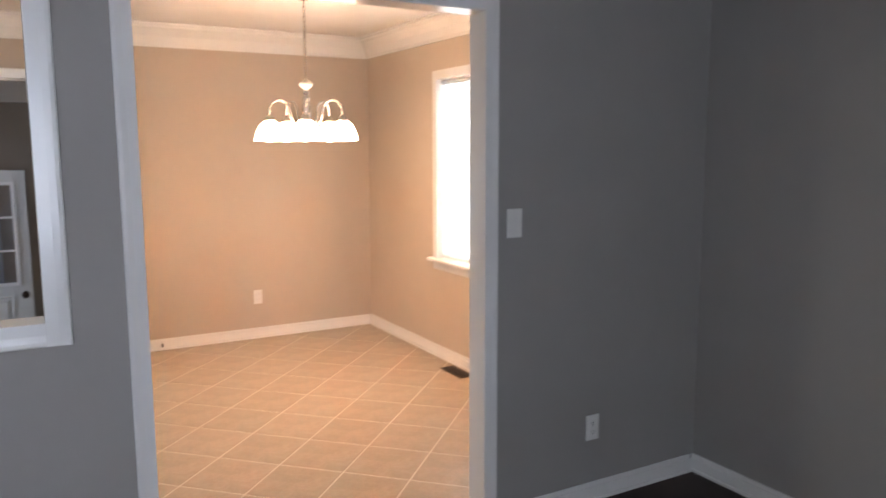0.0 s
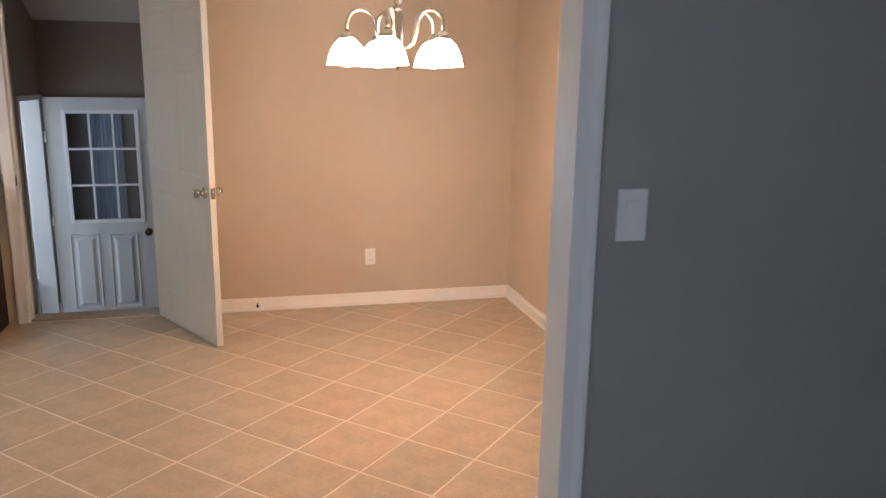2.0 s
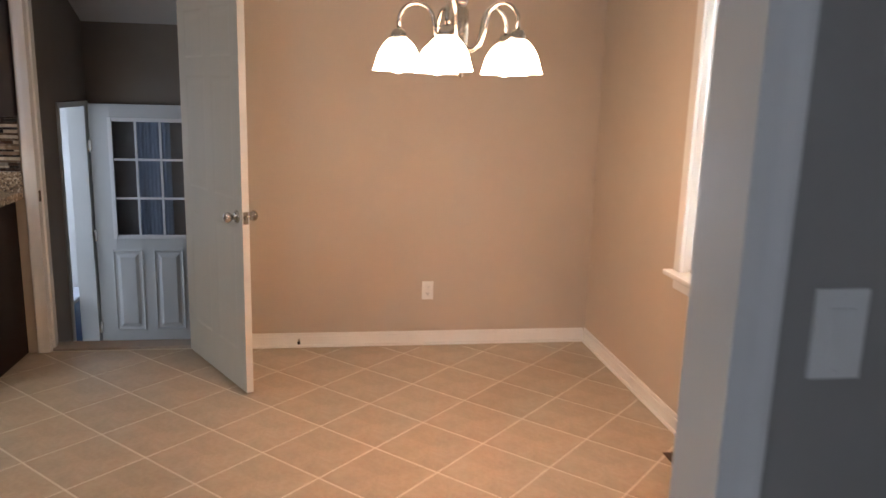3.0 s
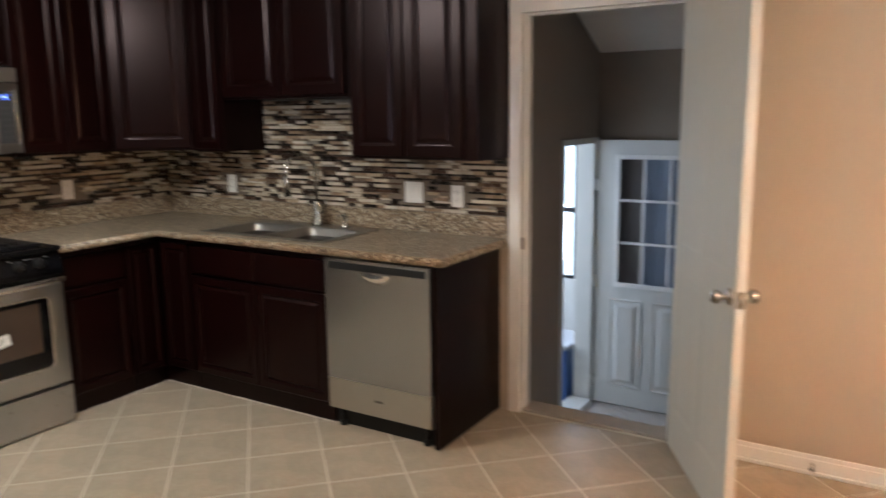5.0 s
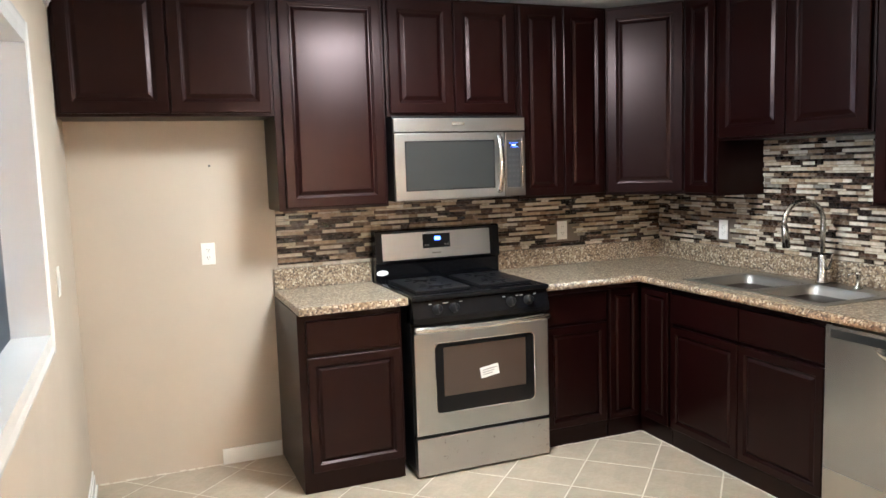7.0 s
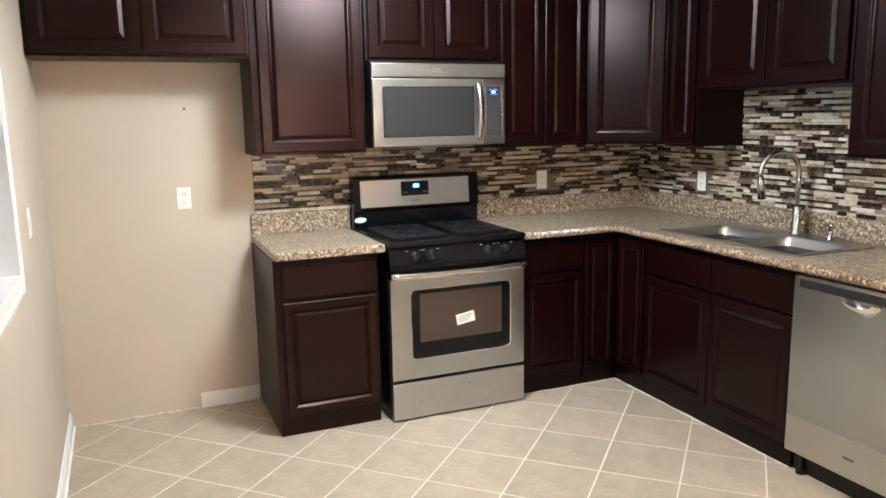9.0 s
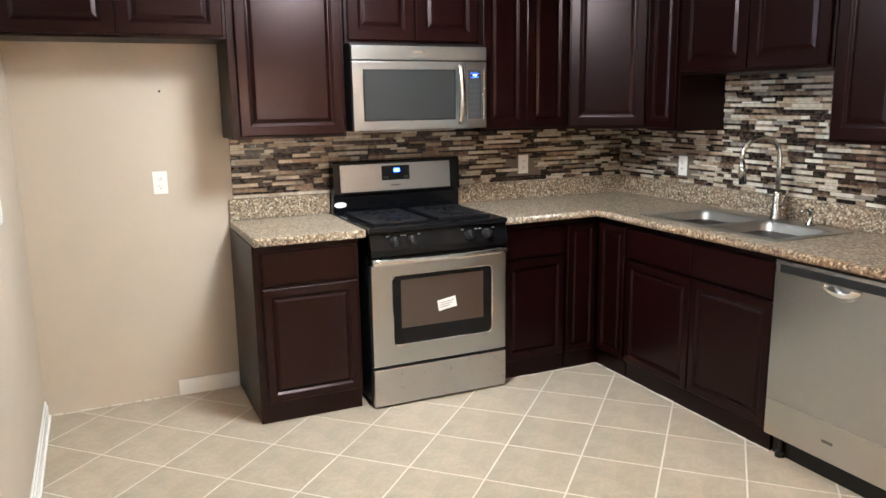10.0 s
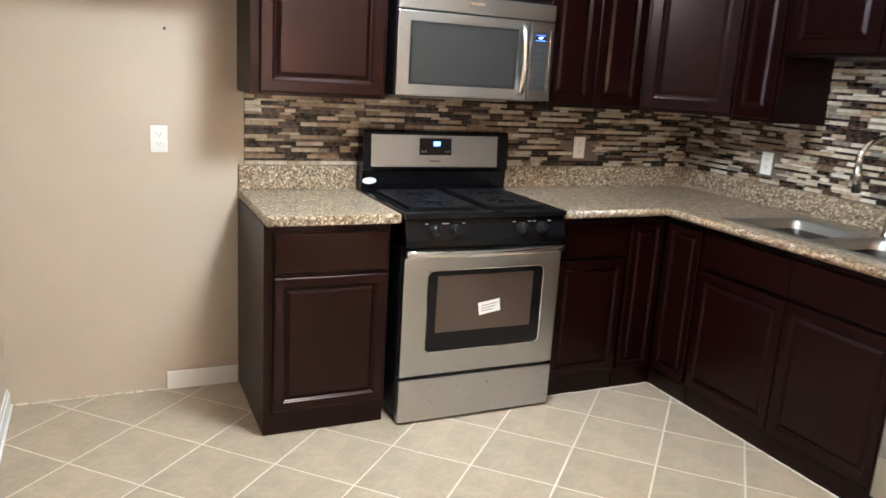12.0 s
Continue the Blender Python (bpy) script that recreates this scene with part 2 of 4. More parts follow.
def lathe(bm, profile, centre=(0, 0, 0), n=24, m=None):
    """A turned shape from (radius, height) pairs."""
    c = Vector(centre)
    prev = None
    for r, z in profile:
        ring = [bm.verts.new(c + Vector((r * math.cos(2 * math.pi * i / n), r * math.sin(2 * math.pi * i / n), z))) for i in range(n)]
        if m is not None:
            for q in ring:
                q.co = m @ q.co
        if prev:
            for i in range(n):
                j = (i + 1) % n
                bm.faces.new((prev[i], prev[j], ring[j], ring[i]))
        prev = ring
    return bm


def tube(bm, pts, r, n=10, caps=True):
    """A round bar along points; r may be a number or one radius a point."""
    pts = [Vector(p) for p in pts]
    rs = r if isinstance(r, (list, tuple)) else [r] * len(pts)
    prev, side = None, None
    first = None
    for i, p in enumerate(pts):
        d = (pts[min(i + 1, len(pts) - 1)] - pts[max(i - 1, 0)]).normalized()
        if side is None:
            side = d.orthogonal().normalized()
        side = (side - d * side.dot(d)).normalized()
        up = d.cross(side)
        ring = [bm.verts.new(p + rs[i] * (math.cos(2 * math.pi * k / n) * side + math.sin(2 * math.pi * k / n) * up)) for k in range(n)]
        if prev:
            for k in range(n):
                j = (k + 1) % n
                bm.faces.new((prev[k], prev[j], ring[j], ring[k]))
        else:
            first = ring
        prev = ring
    if caps:
        bm.faces.new(first[::-1])
        bm.faces.new(prev)
    return bm


def prism(bm, poly, z0, z1, bevel=0.0):
    lo = [bm.verts.new((x, y, z0)) for x, y in poly]
    hi = [bm.verts.new((x, y, z1)) for x, y in poly]
    n = len(poly)
    fs = [bm.faces.new(lo[::-1]), bm.faces.new(hi)]
    fs += [bm.faces.new((lo[i], lo[(i + 1) % n], hi[(i + 1) % n], hi[i])) for i in range(n)]
    if bevel:
        bmesh.ops.bevel(bm, geom=list({e for f in fs for e in f.edges}), offset=bevel, segments=2, affect='EDGES')
    return bm


def mesh_of(name, bm, material, smooth=False):
    if name.startswith("wall_") and name != "wall_nail":
        bmesh.ops.remove_doubles(bm, verts=bm.verts, dist=.0002)
    bmesh.ops.recalc_face_normals(bm, faces=bm.faces)
    me = bpy.data.meshes.new(name)
    bm.to_mesh(me)
    bm.free()
    me.materials.append(material)
    if smooth:
        me.shade_smooth()
    return me


def part(name, bm, material, parent, label="", smooth=False, local=False):
    ob = new(name, mesh_of(name, bm, material, smooth))
    ob.parent = parent
    if parent.type == 'EMPTY' and not local:
        ob.matrix_parent_inverse = parent.matrix_basis.inverted()
    return tagged(ob, label)


def thing(name, label, category, at=(0, 0, 0), group="", m=None):
    ob = new(name)
    ob.empty_display_size = .1
    ob.matrix_basis = m if m is not None else Matrix.Translation(at)
    return tagged(ob, label, category, group)


def solid(name, bm, material, label, category, kind="", smooth=False, group=""):
    return tagged(new(name, mesh_of(name, bm, material, smooth)), label, category, group, kind)


def facing(x, y, z, turn):
    """Pose of a panel: local x runs along its width, its front looks along local -y."""
    return pose(x, y, z, 0, 0, turn)


EAST, SOUTH, NORTH = 90, 0, 180   # which way a panel's front looks


# ---- large structure ----
W, D = 5.81, -3.512          # inner faces of the east and south walls
LY = -3.605                 # living-room face of the south wall
NT = .12
DX0, DX1, DH = 2.632, 3.43, 2.03      # hall doorway, clear
OX0, OX1, OH = 3.450, 4.682, 2.055     # wide opening, clear
PX0, PX1, PZ0, PZ1 = 1.36, 3.168, 1.052, 1.99   # pass-through, clear
WY0, WY1, WZ0, WZ1 = -2.06, -1.240, .745, 2.03    # east window, clear
LX1, LS = 5.885, -7.6        # living room east and south faces
J = .018

bm = bmesh.new()
box(bm, -.12, DX0 - J, 0, NT, 0, CEIL)
box(bm, DX1 + J, W + .12, 0, NT, 0, CEIL)
box(bm, DX0 - J, DX1 + J, 0, NT, DH + J, CEIL)
solid("wall_north", bm, WALL, "beige painted wall with a doorway to the back hall", "wall", "structure")

bm = bmesh.new()
box(bm, -.12, 0, LY, 0, 0, CEIL)
solid("wall_west", bm, WALL, "beige painted wall behind the stove", "wall", "structure")

bm = bmesh.new()
box(bm, W, W + .12, D, WY0 - J, 0, CEIL)
box(bm, W, W + .12, WY1 + J, 0, 0, CEIL)
box(bm, W, W + .12, WY0 - J, WY1 + J, 0, WZ0 - J)
box(bm, W, W + .12, WY0 - J, WY1 + J, WZ1 + J, CEIL)
solid("wall_east", bm, WALL, "beige painted dining wall with a window", "wall", "structure")


def south_leaf(y0, y1):
    b = bmesh.new()
    box(b, -.12, PX0 - J, y0, y1, 0, CEIL)
    box(b, PX0 - J, PX1 + J, y0, y1, 0, PZ0 - J)
    box(b, PX0 - J, PX1 + J, y0, y1, PZ1 + J, CEIL)
    box(b, PX1 + J, OX0 - J, y0, y1, 0, CEIL)
    box(b, OX0 - J, OX1 + J, y0, y1, OH + J, CEIL)
    box(b, OX1 + J, LX1 + .12, y0, y1, 0, CEIL)
    return b


ymid = (LY + D) / 2
solid("wall_south", south_leaf(ymid, D), WALL, "beige painted wall with a cased pass-through and wide opening", "wall", "structure")
solid("wall_living_north", south_leaf(LY, ymid), LRWALL, "dim grey-beige wall beside the wide cased opening", "wall", "structure")

LWX0, LWX1 = 1.65, 3.15      # living-room window
bm = bmesh.new()
for x0, x1, z0, z1 in ((0, LWX0, 0, CEIL), (LWX1, LX1, 0, CEIL), (LWX0, LWX1, 0, .75), (LWX0, LWX1, 2.1, CEIL)):
    box(bm, x0, x1, LS - .12, LS, z0, z1)
solid("wall_living_south", bm, LRWALL, "grey-beige living-room wall with a window", "wall", "structure")
solid("wall_living_east", bx(LX1, LX1 + .12, LS - .12, LY, 0, CEIL), LRWALL, "dim grey-beige living-room wall", "wall", "structure")
solid("wall_living_west", bx(-.12, 0, LS - .12, LY, 0, CEIL), LRWALL, "grey-beige living-room wall lit by daylight", "wall", "structure")

solid("ceiling", bx(-.12, W + .12, D, NT, CEIL, CEIL + .1), CEILP, "flat white painted ceiling", "ceiling", "structure")
solid("ceiling_living", bx(-.12, LX1 + .12, LS - .12, D, CEIL + .001, CEIL + .1), CEILP, "flat white living-room ceiling", "ceiling", "structure")
floor = solid("floor", bx(-.12, W, D - .06, NT, -.12, -.0015), GROUT, "diagonal beige ceramic tiles with pale cream grout", "floor", "structure")
solid("floor_living", bx(-.12, LX1 + .12, LS - .12, D - .06, -.12, .002), LRFLOOR, "dark brown carpeted living-room floor", "floor", "structure")


def casing(e, x0, x1, z0, z1, face, out, cw=.057, sill=False, mat=None):
    """Moulded casing round an opening on a wall that looks along y: face is the wall's plane, out its sign."""
    mat = mat or TRIM
    runs = [("casing", x0 - cw, x0, z0 - (cw if sill else 0), z1 + cw, 0), ("casing", x1, x1 + cw, z0 - (cw if sill else 0), z1 + cw, 1),
            ("head_casing", x0, x1, z1, z1 + cw, 2)]
    if sill:
        runs.append(("sill_casing", x0, x1, z0 - cw, z0, 3))
    prof = ((0, .0), (0, .009), (.004, .012), (.5, .014), (.78, .0175), (.93, .017), (1, .012), (1, 0))
    for n, a, b, c, d, side in runs:
        bm = bmesh.new()
        ends = []
        for end in (0, 1):
            ring = []
            for k, h in prof:
                y = face + out * h
                if side < 2:
                    x = (x0 - k * cw) if side == 0 else (x1 + k * cw)
                    z = c if end == 0 else d
                else:
                    z = (z1 + k * cw) if side == 2 else (z0 - k * cw)
                    x = a if end == 0 else b
                ring.append(bm.verts.new((x, y, z)))
            ends.append(ring)
        for q in range(len(prof) - 1):
            bm.faces.new((ends[0][q], ends[0][q + 1], ends[1][q + 1], ends[1][q]))
        bm.faces.new(ends[0])
        bm.faces.new(ends[1][::-1])
        part(n, bm, mat, e)


# wide opening between living room and dining room
e = thing("door_opening_1", "white painted cased opening without a door", "opening", (OX0, LY, 0))
e["kind"] = "structure"
part("jamb", bx(OX0 - J, OX0, LY, D, 0, OH), TRIM, e)
part("jamb", bx(OX1, OX1 + J, LY, D, 0, OH), TRIM, e)
part("head_jamb", bx(OX0 - J, OX1 + J, LY, D, OH, OH + J), TRIM, e)
casing(e, OX0, OX1, 0, OH, LY, -1, .06)
casing(e, OX0, OX1, 0, OH, D, 1, .06)
part("threshold", bx(OX0, OX1, LY + .03, D - .03, -.004, .010, bevel=.004), BRASSV, e)

# pass-through
e = thing("window_opening_1", "white painted cased pass-through between rooms", "pass-through", (PX0, LY, PZ0))
e["kind"] = "structure"
part("jamb", bx(PX0 - J, PX0, LY, D, PZ0, PZ1), TRIM, e)
part("jamb", bx(PX1, PX1 + J, LY, D, PZ0, PZ1), TRIM, e)
part("head_jamb", bx(PX0 - J, PX1 + J, LY, D, PZ1, PZ1 + J), TRIM, e)
part("ledge", bx(PX0 - J, PX1 + J, LY, D, PZ0 - J, PZ0), TRIM, e)
casing(e, PX0, PX1, PZ0, PZ1, LY, -1, .07, True)
casing(e, PX0, PX1, PZ0, PZ1, D, 1, .07, True)

# hall doorway
e = thing("door_frame_1", "white painted doorway frame with a brass strike", "door frame", (DX0, 0, 0))
e["kind"] = "structure"
part("jamb", bx(DX0 - J, DX0, 0, NT, 0, DH), TRIM, e)
part("jamb", bx(DX1, DX1 + J, 0, NT, 0, DH), TRIM, e)
part("head_jamb", bx(DX0 - J, DX1 + J, 0, NT, DH, DH + J), TRIM, e)
part("door_stop", bx(DX0, DX0 + .011, .04, .075, 0, DH - .011), TRIM, e)
part("door_stop", bx(DX0, DX1, .04, .075, DH - .011, DH), TRIM, e)
part("door_stop", bx(DX1 - .011, DX1, .04, .075, 0, DH - .011), TRIM, e)
casing(e, DX0, DX1, 0, DH, 0, -1, .066)
part("strike_plate", bx(DX0, DX0 + .002, .004, .03, .87, .93), BRASSV, e, "dark worn metal strike plate")
part("threshold", bx(DX0, DX1, .02, NT + .03, -.004, .014, bevel=.005), CONCRETE, e)


def baseboard(name, x0, x1, y0, y1, nx, ny, h=.088, label="white painted baseboard with a moulded top"):
    """A board along a wall; (nx, ny) is the way into the room."""
    b = bmesh.new()
    if ny:
        ya = y0
        box(b, x0, x1, min(ya, ya + .014 * ny), max(ya, ya + .014 * ny), 0, h - .02, .002)
        box(b, x0, x1, min(ya, ya + .009 * ny), max(ya, ya + .009 * ny), h - .022, h, .003)
        box(b, x0, x1, min(ya + .012 * ny, ya + .024 * ny), max(ya + .012 * ny, ya + .024 * ny), 0, .016, .004)
    else:
        xa = x0
        box(b, min(xa, xa + .014 * nx), max(xa, xa + .014 * nx), y0, y1, 0, h - .02, .002)
        box(b, min(xa, xa + .009 * nx), max(xa, xa + .009 * nx), y0, y1, h - .022, h, .003)
        box(b, min(xa + .012 * nx, xa + .024 * nx), max(xa + .012 * nx, xa + .024 * nx), y0, y1, 0, .016, .004)
    return solid(name, b, TRIM, label, "baseboard", "structure")


baseboard("baseboard_north", DX1 + .067, W - .015, 0, 0, 0, -1)
baseboard("baseboard_east", W, W, D + .015, -.001, -1, 0)
baseboard("baseboard_south", 0.02, OX0 - .061, D, D, 0, 1)
baseboard("baseboard_south_dining", OX1 + .061, W - .025, D, D, 0, 1)
baseboard("baseboard_living", OX1 + .061, LX1 - .025, LY, LY, 0, -1, .085)
baseboard("baseboard_living_left", .02, OX0 - .061, LY, LY, 0, -1, .085)
baseboard("baseboard_living_east", LX1, LX1, LS, LY - .001, -1, 0, .085)
solid("baseboard_west", bx(0, .014, -2.872, -2.556, 0, .085, bevel=.003), TRIM, "short white baseboard offcut beside the cabinet", "baseboard", "structure")


def crown(name, run, m):
    """Crown moulding of that length: local x along the wall, -y into the room, z down from the ceiling."""
    prof = [(0, -.165), (-.012, -.165), (-.016, -.15), (-.022, -.145), (-.045, -.09), (-.085, -.045), (-.10, -.035), (-.105, -.02), (-.118, -.016), (-.118, 0)]
    b = bmesh.new()
    a0 = [b.verts.new(m @ Vector((max(0, -y) * .999, y, z))) for y, z in prof]
    a1 = [b.verts.new(m @ Vector((run - max(0, -y) * .999, y, z))) for y, z in prof]
    for i in range(len(prof) - 1):
        b.faces.new((a0[i], a1[i], a1[i + 1], a0[i + 1]))
    return solid(name, b, TRIM, "white crown moulding under the ceiling", "crown moulding", "structure")


crown("trim_crown_north", W - 2.56, pose(2.56, -.001, CEIL - .001, 0, 0, 0))
crown("trim_crown_east", -D, pose(W - .001, 0, CEIL - .001, 0, 0, -90))
crown("trim_crown_south", W - .37, pose(W, D + .001, CEIL - .001, 0, 0, 180))

# ---- windows ----
e = thing("window_1", "bright daylit window with white casing and sill", "window", (W, WY0, WZ0))
e["kind"] = "structure"
for y0, y1, z0, z1 in ((WY0 - .065, WY0, WZ0, WZ1 + .065), (WY1, WY1 + .065, WZ0, WZ1 + .065)):
    part("casing", bx(W - .018, W, y0, y1, z0, z1, bevel=.005), TRIM, e)
part("head_casing", bx(W - .018, W, WY0, WY1, WZ1, WZ1 + .065, bevel=.005), TRIM, e)
part("window_sill", bx(W - .06, W + .08, WY0 - .09, WY1 + .09, WZ0 - .024, WZ0, bevel=.007), TRIM, e)
part("apron", bx(W - .015, W, WY0 - .065, WY1 + .065, WZ0 - .085, WZ0 - .024, bevel=.004), TRIM, e)
for a in ((WY0 - J, WY0, WZ0, WZ1), (WY1, WY1 + J, WZ0, WZ1), (WY0 - J, WY1 + J, WZ1, WZ1 + J)):
    part("jamb", bx(W, W + .12, *a), TRIM, e)
zm = (WZ0 + WZ1) / 2
for z0, z1, xo in ((WZ0, zm + .02, .055), (zm - .02, WZ1, .085)):
    bm = bmesh.new()
    box(bm, W + xo, W + xo + .028, WY0, WY0 + .04, z0, z1)
    box(bm, W + xo, W + xo + .028, WY1 - .04, WY1, z0, z1)
    box(bm, W + xo, W + xo + .028, WY0 + .04, WY1 - .04, z0, z0 + .045)
    box(bm, W + xo, W + xo + .028, WY0 + .04, WY1 - .04, z1 - .04, z1)
    part("sash", bm, TRIM, e)
    g = part("pane", bx(W + xo + .012, W + xo + .016, WY0 + .04, WY1 - .04, z0 + .045, z1 - .04), GLASS, e)
    g.visible_shadow = False
solid("backdrop_east", bx(6.5, 6.52, -3.4, .1, .1, 3.0), DAYE, "overcast white sky outside the window", "sky", "structure")

e = thing("roller_blind", "white translucent blind glowing with daylight", "blind", (W + .03, WY0, WZ0))
part("fabric", bx(W + .030, W + .0315, WY0 + .006, WY1 - .006, WZ0 + .02, WZ1 - .035), BLIND, e)
part("hem_bar", bx(W + .026, W + .036, WY0 + .006, WY1 - .006, WZ0 + .004, WZ0 + .02, bevel=.002), TRIM, e)
part("roller", tube(bmesh.new(), [(W + .034, WY0 + .004, WZ1 - .02), (W + .034, WY1 - .004, WZ1 - .02)], .018, 12), TRIM, e, smooth=True)

e = thing("window_2", "living-room window with white frame", "window", (LWX0, LS, .75))
e["kind"] = "structure"
for x0, x1, z0, z1 in ((LWX0 - .07, LWX0, .68, 2.17), (LWX1, LWX1 + .07, .68, 2.17), (LWX0, LWX1, 2.1, 2.17), (LWX0, LWX1, .68, .75)):
    part("casing", bx(x0, x1, LS, LS + .018, z0, z1, bevel=.004), TRIM, e)
xm = (LWX0 + LWX1) / 2
for x0, x1, z0, z1 in ((LWX0, LWX0 + .05, .75, 2.1), (xm - .025, xm + .025, .75, 2.1), (LWX1 - .05, LWX1, .75, 2.1), (LWX0 + .05, xm - .025, .75, .8), (xm + .025, LWX1 - .05, .75, .8),
                       (LWX0 + .05, xm - .025, 2.05, 2.1), (xm + .025, LWX1 - .05, 2.05, 2.1)):
    part("sash", bx(x0, x1, LS - .07, LS - .03, z0, z1), TRIM, e)
for x0, x1 in ((LWX0 + .05, xm - .025), (xm + .025, LWX1 - .05)):
    part("pane", bx(x0, x1, LS - .052, LS - .048, .8, 2.05), GLASS, e).visible_shadow = False
solid("backdrop_living", bx(.6, 4.8, LS - 1.02, LS - 1.0, -.2, 3.4), DAY, "overcast white sky outside the living room", "sky", "structure")

# ---- back hall ----
HX0, HX1, HY, HZ = 2.38, 3.75, 1.80, -.58
solid("floor_hall", bx(1.0, HX1, .96, 2.5, HZ - .1, HZ), CONCRETE, "worn grey landing at the foot of the steps", "floor", "structure")
for k in range(2):
    solid("step", bx(HX0, HX1, NT + .03 + .4 * k, NT + .43 + .4 * k, HZ, -.193 * (k + 1)), CONCRETE, "worn grey step down to the back door", "step", "structure", group="hall steps")
bm = bmesh.new()
box(bm, HX0 - .1, HX0, NT, 1.15, HZ, 2.9)
box(bm, HX0 - .1, HX0, 1.15, HY, 1.38, 2.9)
solid("wall_hall_west", bm, HALLP, "beige hall wall with shade in its colour, beside the back door", "wall", "structure")
solid("wall_hall_north", bx(HX0 - .1, HX1 + .1, HY, HY + .1, HZ, 2.9), HALLP, "beige hall end wall with shade in its colour", "wall", "structure")
solid("wall_hall_east", bx(HX1, HX1 + .1, NT, HY, HZ, 2.9), HALLP, "beige hall side wall with shade in its colour", "wall", "structure")
bm = bmesh.new()
vs = [bm.verts.new(p) for p in ((HX0 - .1, NT, 2.76), (HX1 + .1, NT, 2.76), (HX1 + .1, HY + .1, 1.915), (HX0 - .1, HY + .1, 1.915),
                                (HX0 - .1, NT, 2.86), (HX1 + .1, NT, 2.86), (HX1 + .1, HY + .1, 2.015), (HX0 - .1, HY + .1, 2.015))]
for q in ((0, 1, 2, 3), (4, 7, 6, 5), (0, 4, 5, 1), (1, 5, 6, 2), (2, 6, 7, 3), (3, 7, 4, 0)):
    bm.faces.new([vs[i] for i in q])
solid("ceiling_hall", bm, CEILP, "sloping white ceiling over the back steps", "ceiling", "structure")

e = thing("door_frame_2", "white frame of the open back door", "door frame", (HX0, HY - .08, HZ))
e["kind"] = "structure"
part("jamb", bx(HX0 - .12, HX0 + .012, HY - .10, HY - .002, HZ, 1.38, bevel=.004), DOORP, e)
part("jamb", bx(HX0 - .12, HX0 + .012, 1.13, 1.17, HZ, 1.38, bevel=.004), DOORP, e)
part("head_jamb", bx(HX0 - .12, HX0 + .012, 1.17, HY - .10, 1.34, 1.38, bevel=.004), DOORP, e)
part("threshold", bx(HX0 - .14, HX0 + .03, 1.17, HY - .10, HZ, HZ + .03, bevel=.006), DOORP, e)

# back door with nine lights, standing open against the end wall
BX, BY, BW, BZ0, BZ1 = 2.405, 1.735, .81, -.57, 1.361
e = thing("back_door", "white half-glazed back door standing open", "door", (BX, BY, BZ0))
gx0, gx1, gz0, gz1 = 2.56, 3.105, .340, 1.243
bm = bmesh.new()
box(bm, BX, gx0, BY, BY + .044, BZ0, BZ1, .002)
box(bm, gx1, BX + BW, BY, BY + .044, BZ0, BZ1, .002)
box(bm, gx0, gx1, BY, BY + .044, gz1, BZ1)
box(bm, gx0, gx1, BY, BY + .044, BZ0, gz0)
part("slab", bm, DOORP, e)
bm = bmesh.new()
for a in ((gx0 - .02, gx0 + .012, gz0 - .02, gz1 + .02), (gx1 - .012, gx1 + .02, gz0 - .02, gz1 + .02), (gx0 + .012, gx1 - .012, gz0 - .02, gz0 + .012), (gx0 + .012, gx1 - .012, gz1 - .012, gz1 + .02)):
    box(bm, a[0], a[1], BY - .012, BY + .004, a[2], a[3], .003)
lite = part("lite_frame", bm, TRIM, e)
for k in (1, 2):
    xx = gx0 + (gx1 - gx0) * k / 3
    zz = gz0 + (gz1 - gz0) * k / 3
    part("muntin", bx(xx - .009, xx + .009, BY - .008, BY + .004, gz0 + .012, gz1 - .012, bevel=.002), TRIM, lite)
    part("muntin", bx(gx0 + .012, gx1 - .012, BY - .0075, BY + .004, zz - .009, zz + .009, bevel=.002), TRIM, lite)
for i in range(3):
    for k in range(3):
        x0 = gx0 + (gx1 - gx0) * i / 3
        z0 = gz0 + (gz1 - gz0) * k / 3
        part("pane", bx(x0 + .004, x0 + (gx1 - gx0) / 3 - .004, BY + .010, BY + .015, z0 + .004, z0 + (gz1 - gz0) / 3 - .004), LITE, lite).visible_shadow = False
for x0 in (BX + .115, BX + .115 + .31):
    part("panel", rings(bmesh.new(), .23, .66, [(0, -.001), (.0, .006), (.008, .008), (.018, .001), (.034, .001), (.058, .012), (.062, .0125)], facing(x0, BY, BZ0 + .14, SOUTH)), DOORP, e)
part("hinge", bx(BX - .012, BX + .01, BY - .006, BY + .002, 1.0, 1.09, bevel=.002), NICKEL, e)
part("hinge", bx(BX - .012, BX + .01, BY - .006, BY + .002, .30, .39, bevel=.002), NICKEL, e)
part("hinge", bx(BX - .012, BX + .01, BY - .006, BY + .002, -.45, -.36, bevel=.002), NICKEL, e)
part("knob", lathe(bmesh.new(), [(.03, 0), (.03, .006), (.012, .01), (.012, .03), (.026, .038), (.03, .052), (.02, .064), (0, .066)], m=pose(BX + BW - .065, BY, .235, 90, 0, 0)), BRONZE, e, "dark metal knob", True)

# grey sheer seen behind the glass
bm = bmesh.new()
n = 30
rows_ = []
for zc in (gz0 - .03, gz1 + .03):
    rows_.append([bm.verts.new((gx0 + .165 + (gx1 - gx0 - .28) * i / n, BY + .030 + .006 * math.sin(i * 1.9), zc)) for i in range(n + 1)])
for i in range(n):
    bm.faces.new((rows_[0][i], rows_[0][i + 1], rows_[1][i + 1], rows_[1][i]))
solid("door_curtain", bm, CURT, "grey sheer curtain hung behind the door glass", "curtain", smooth=True)

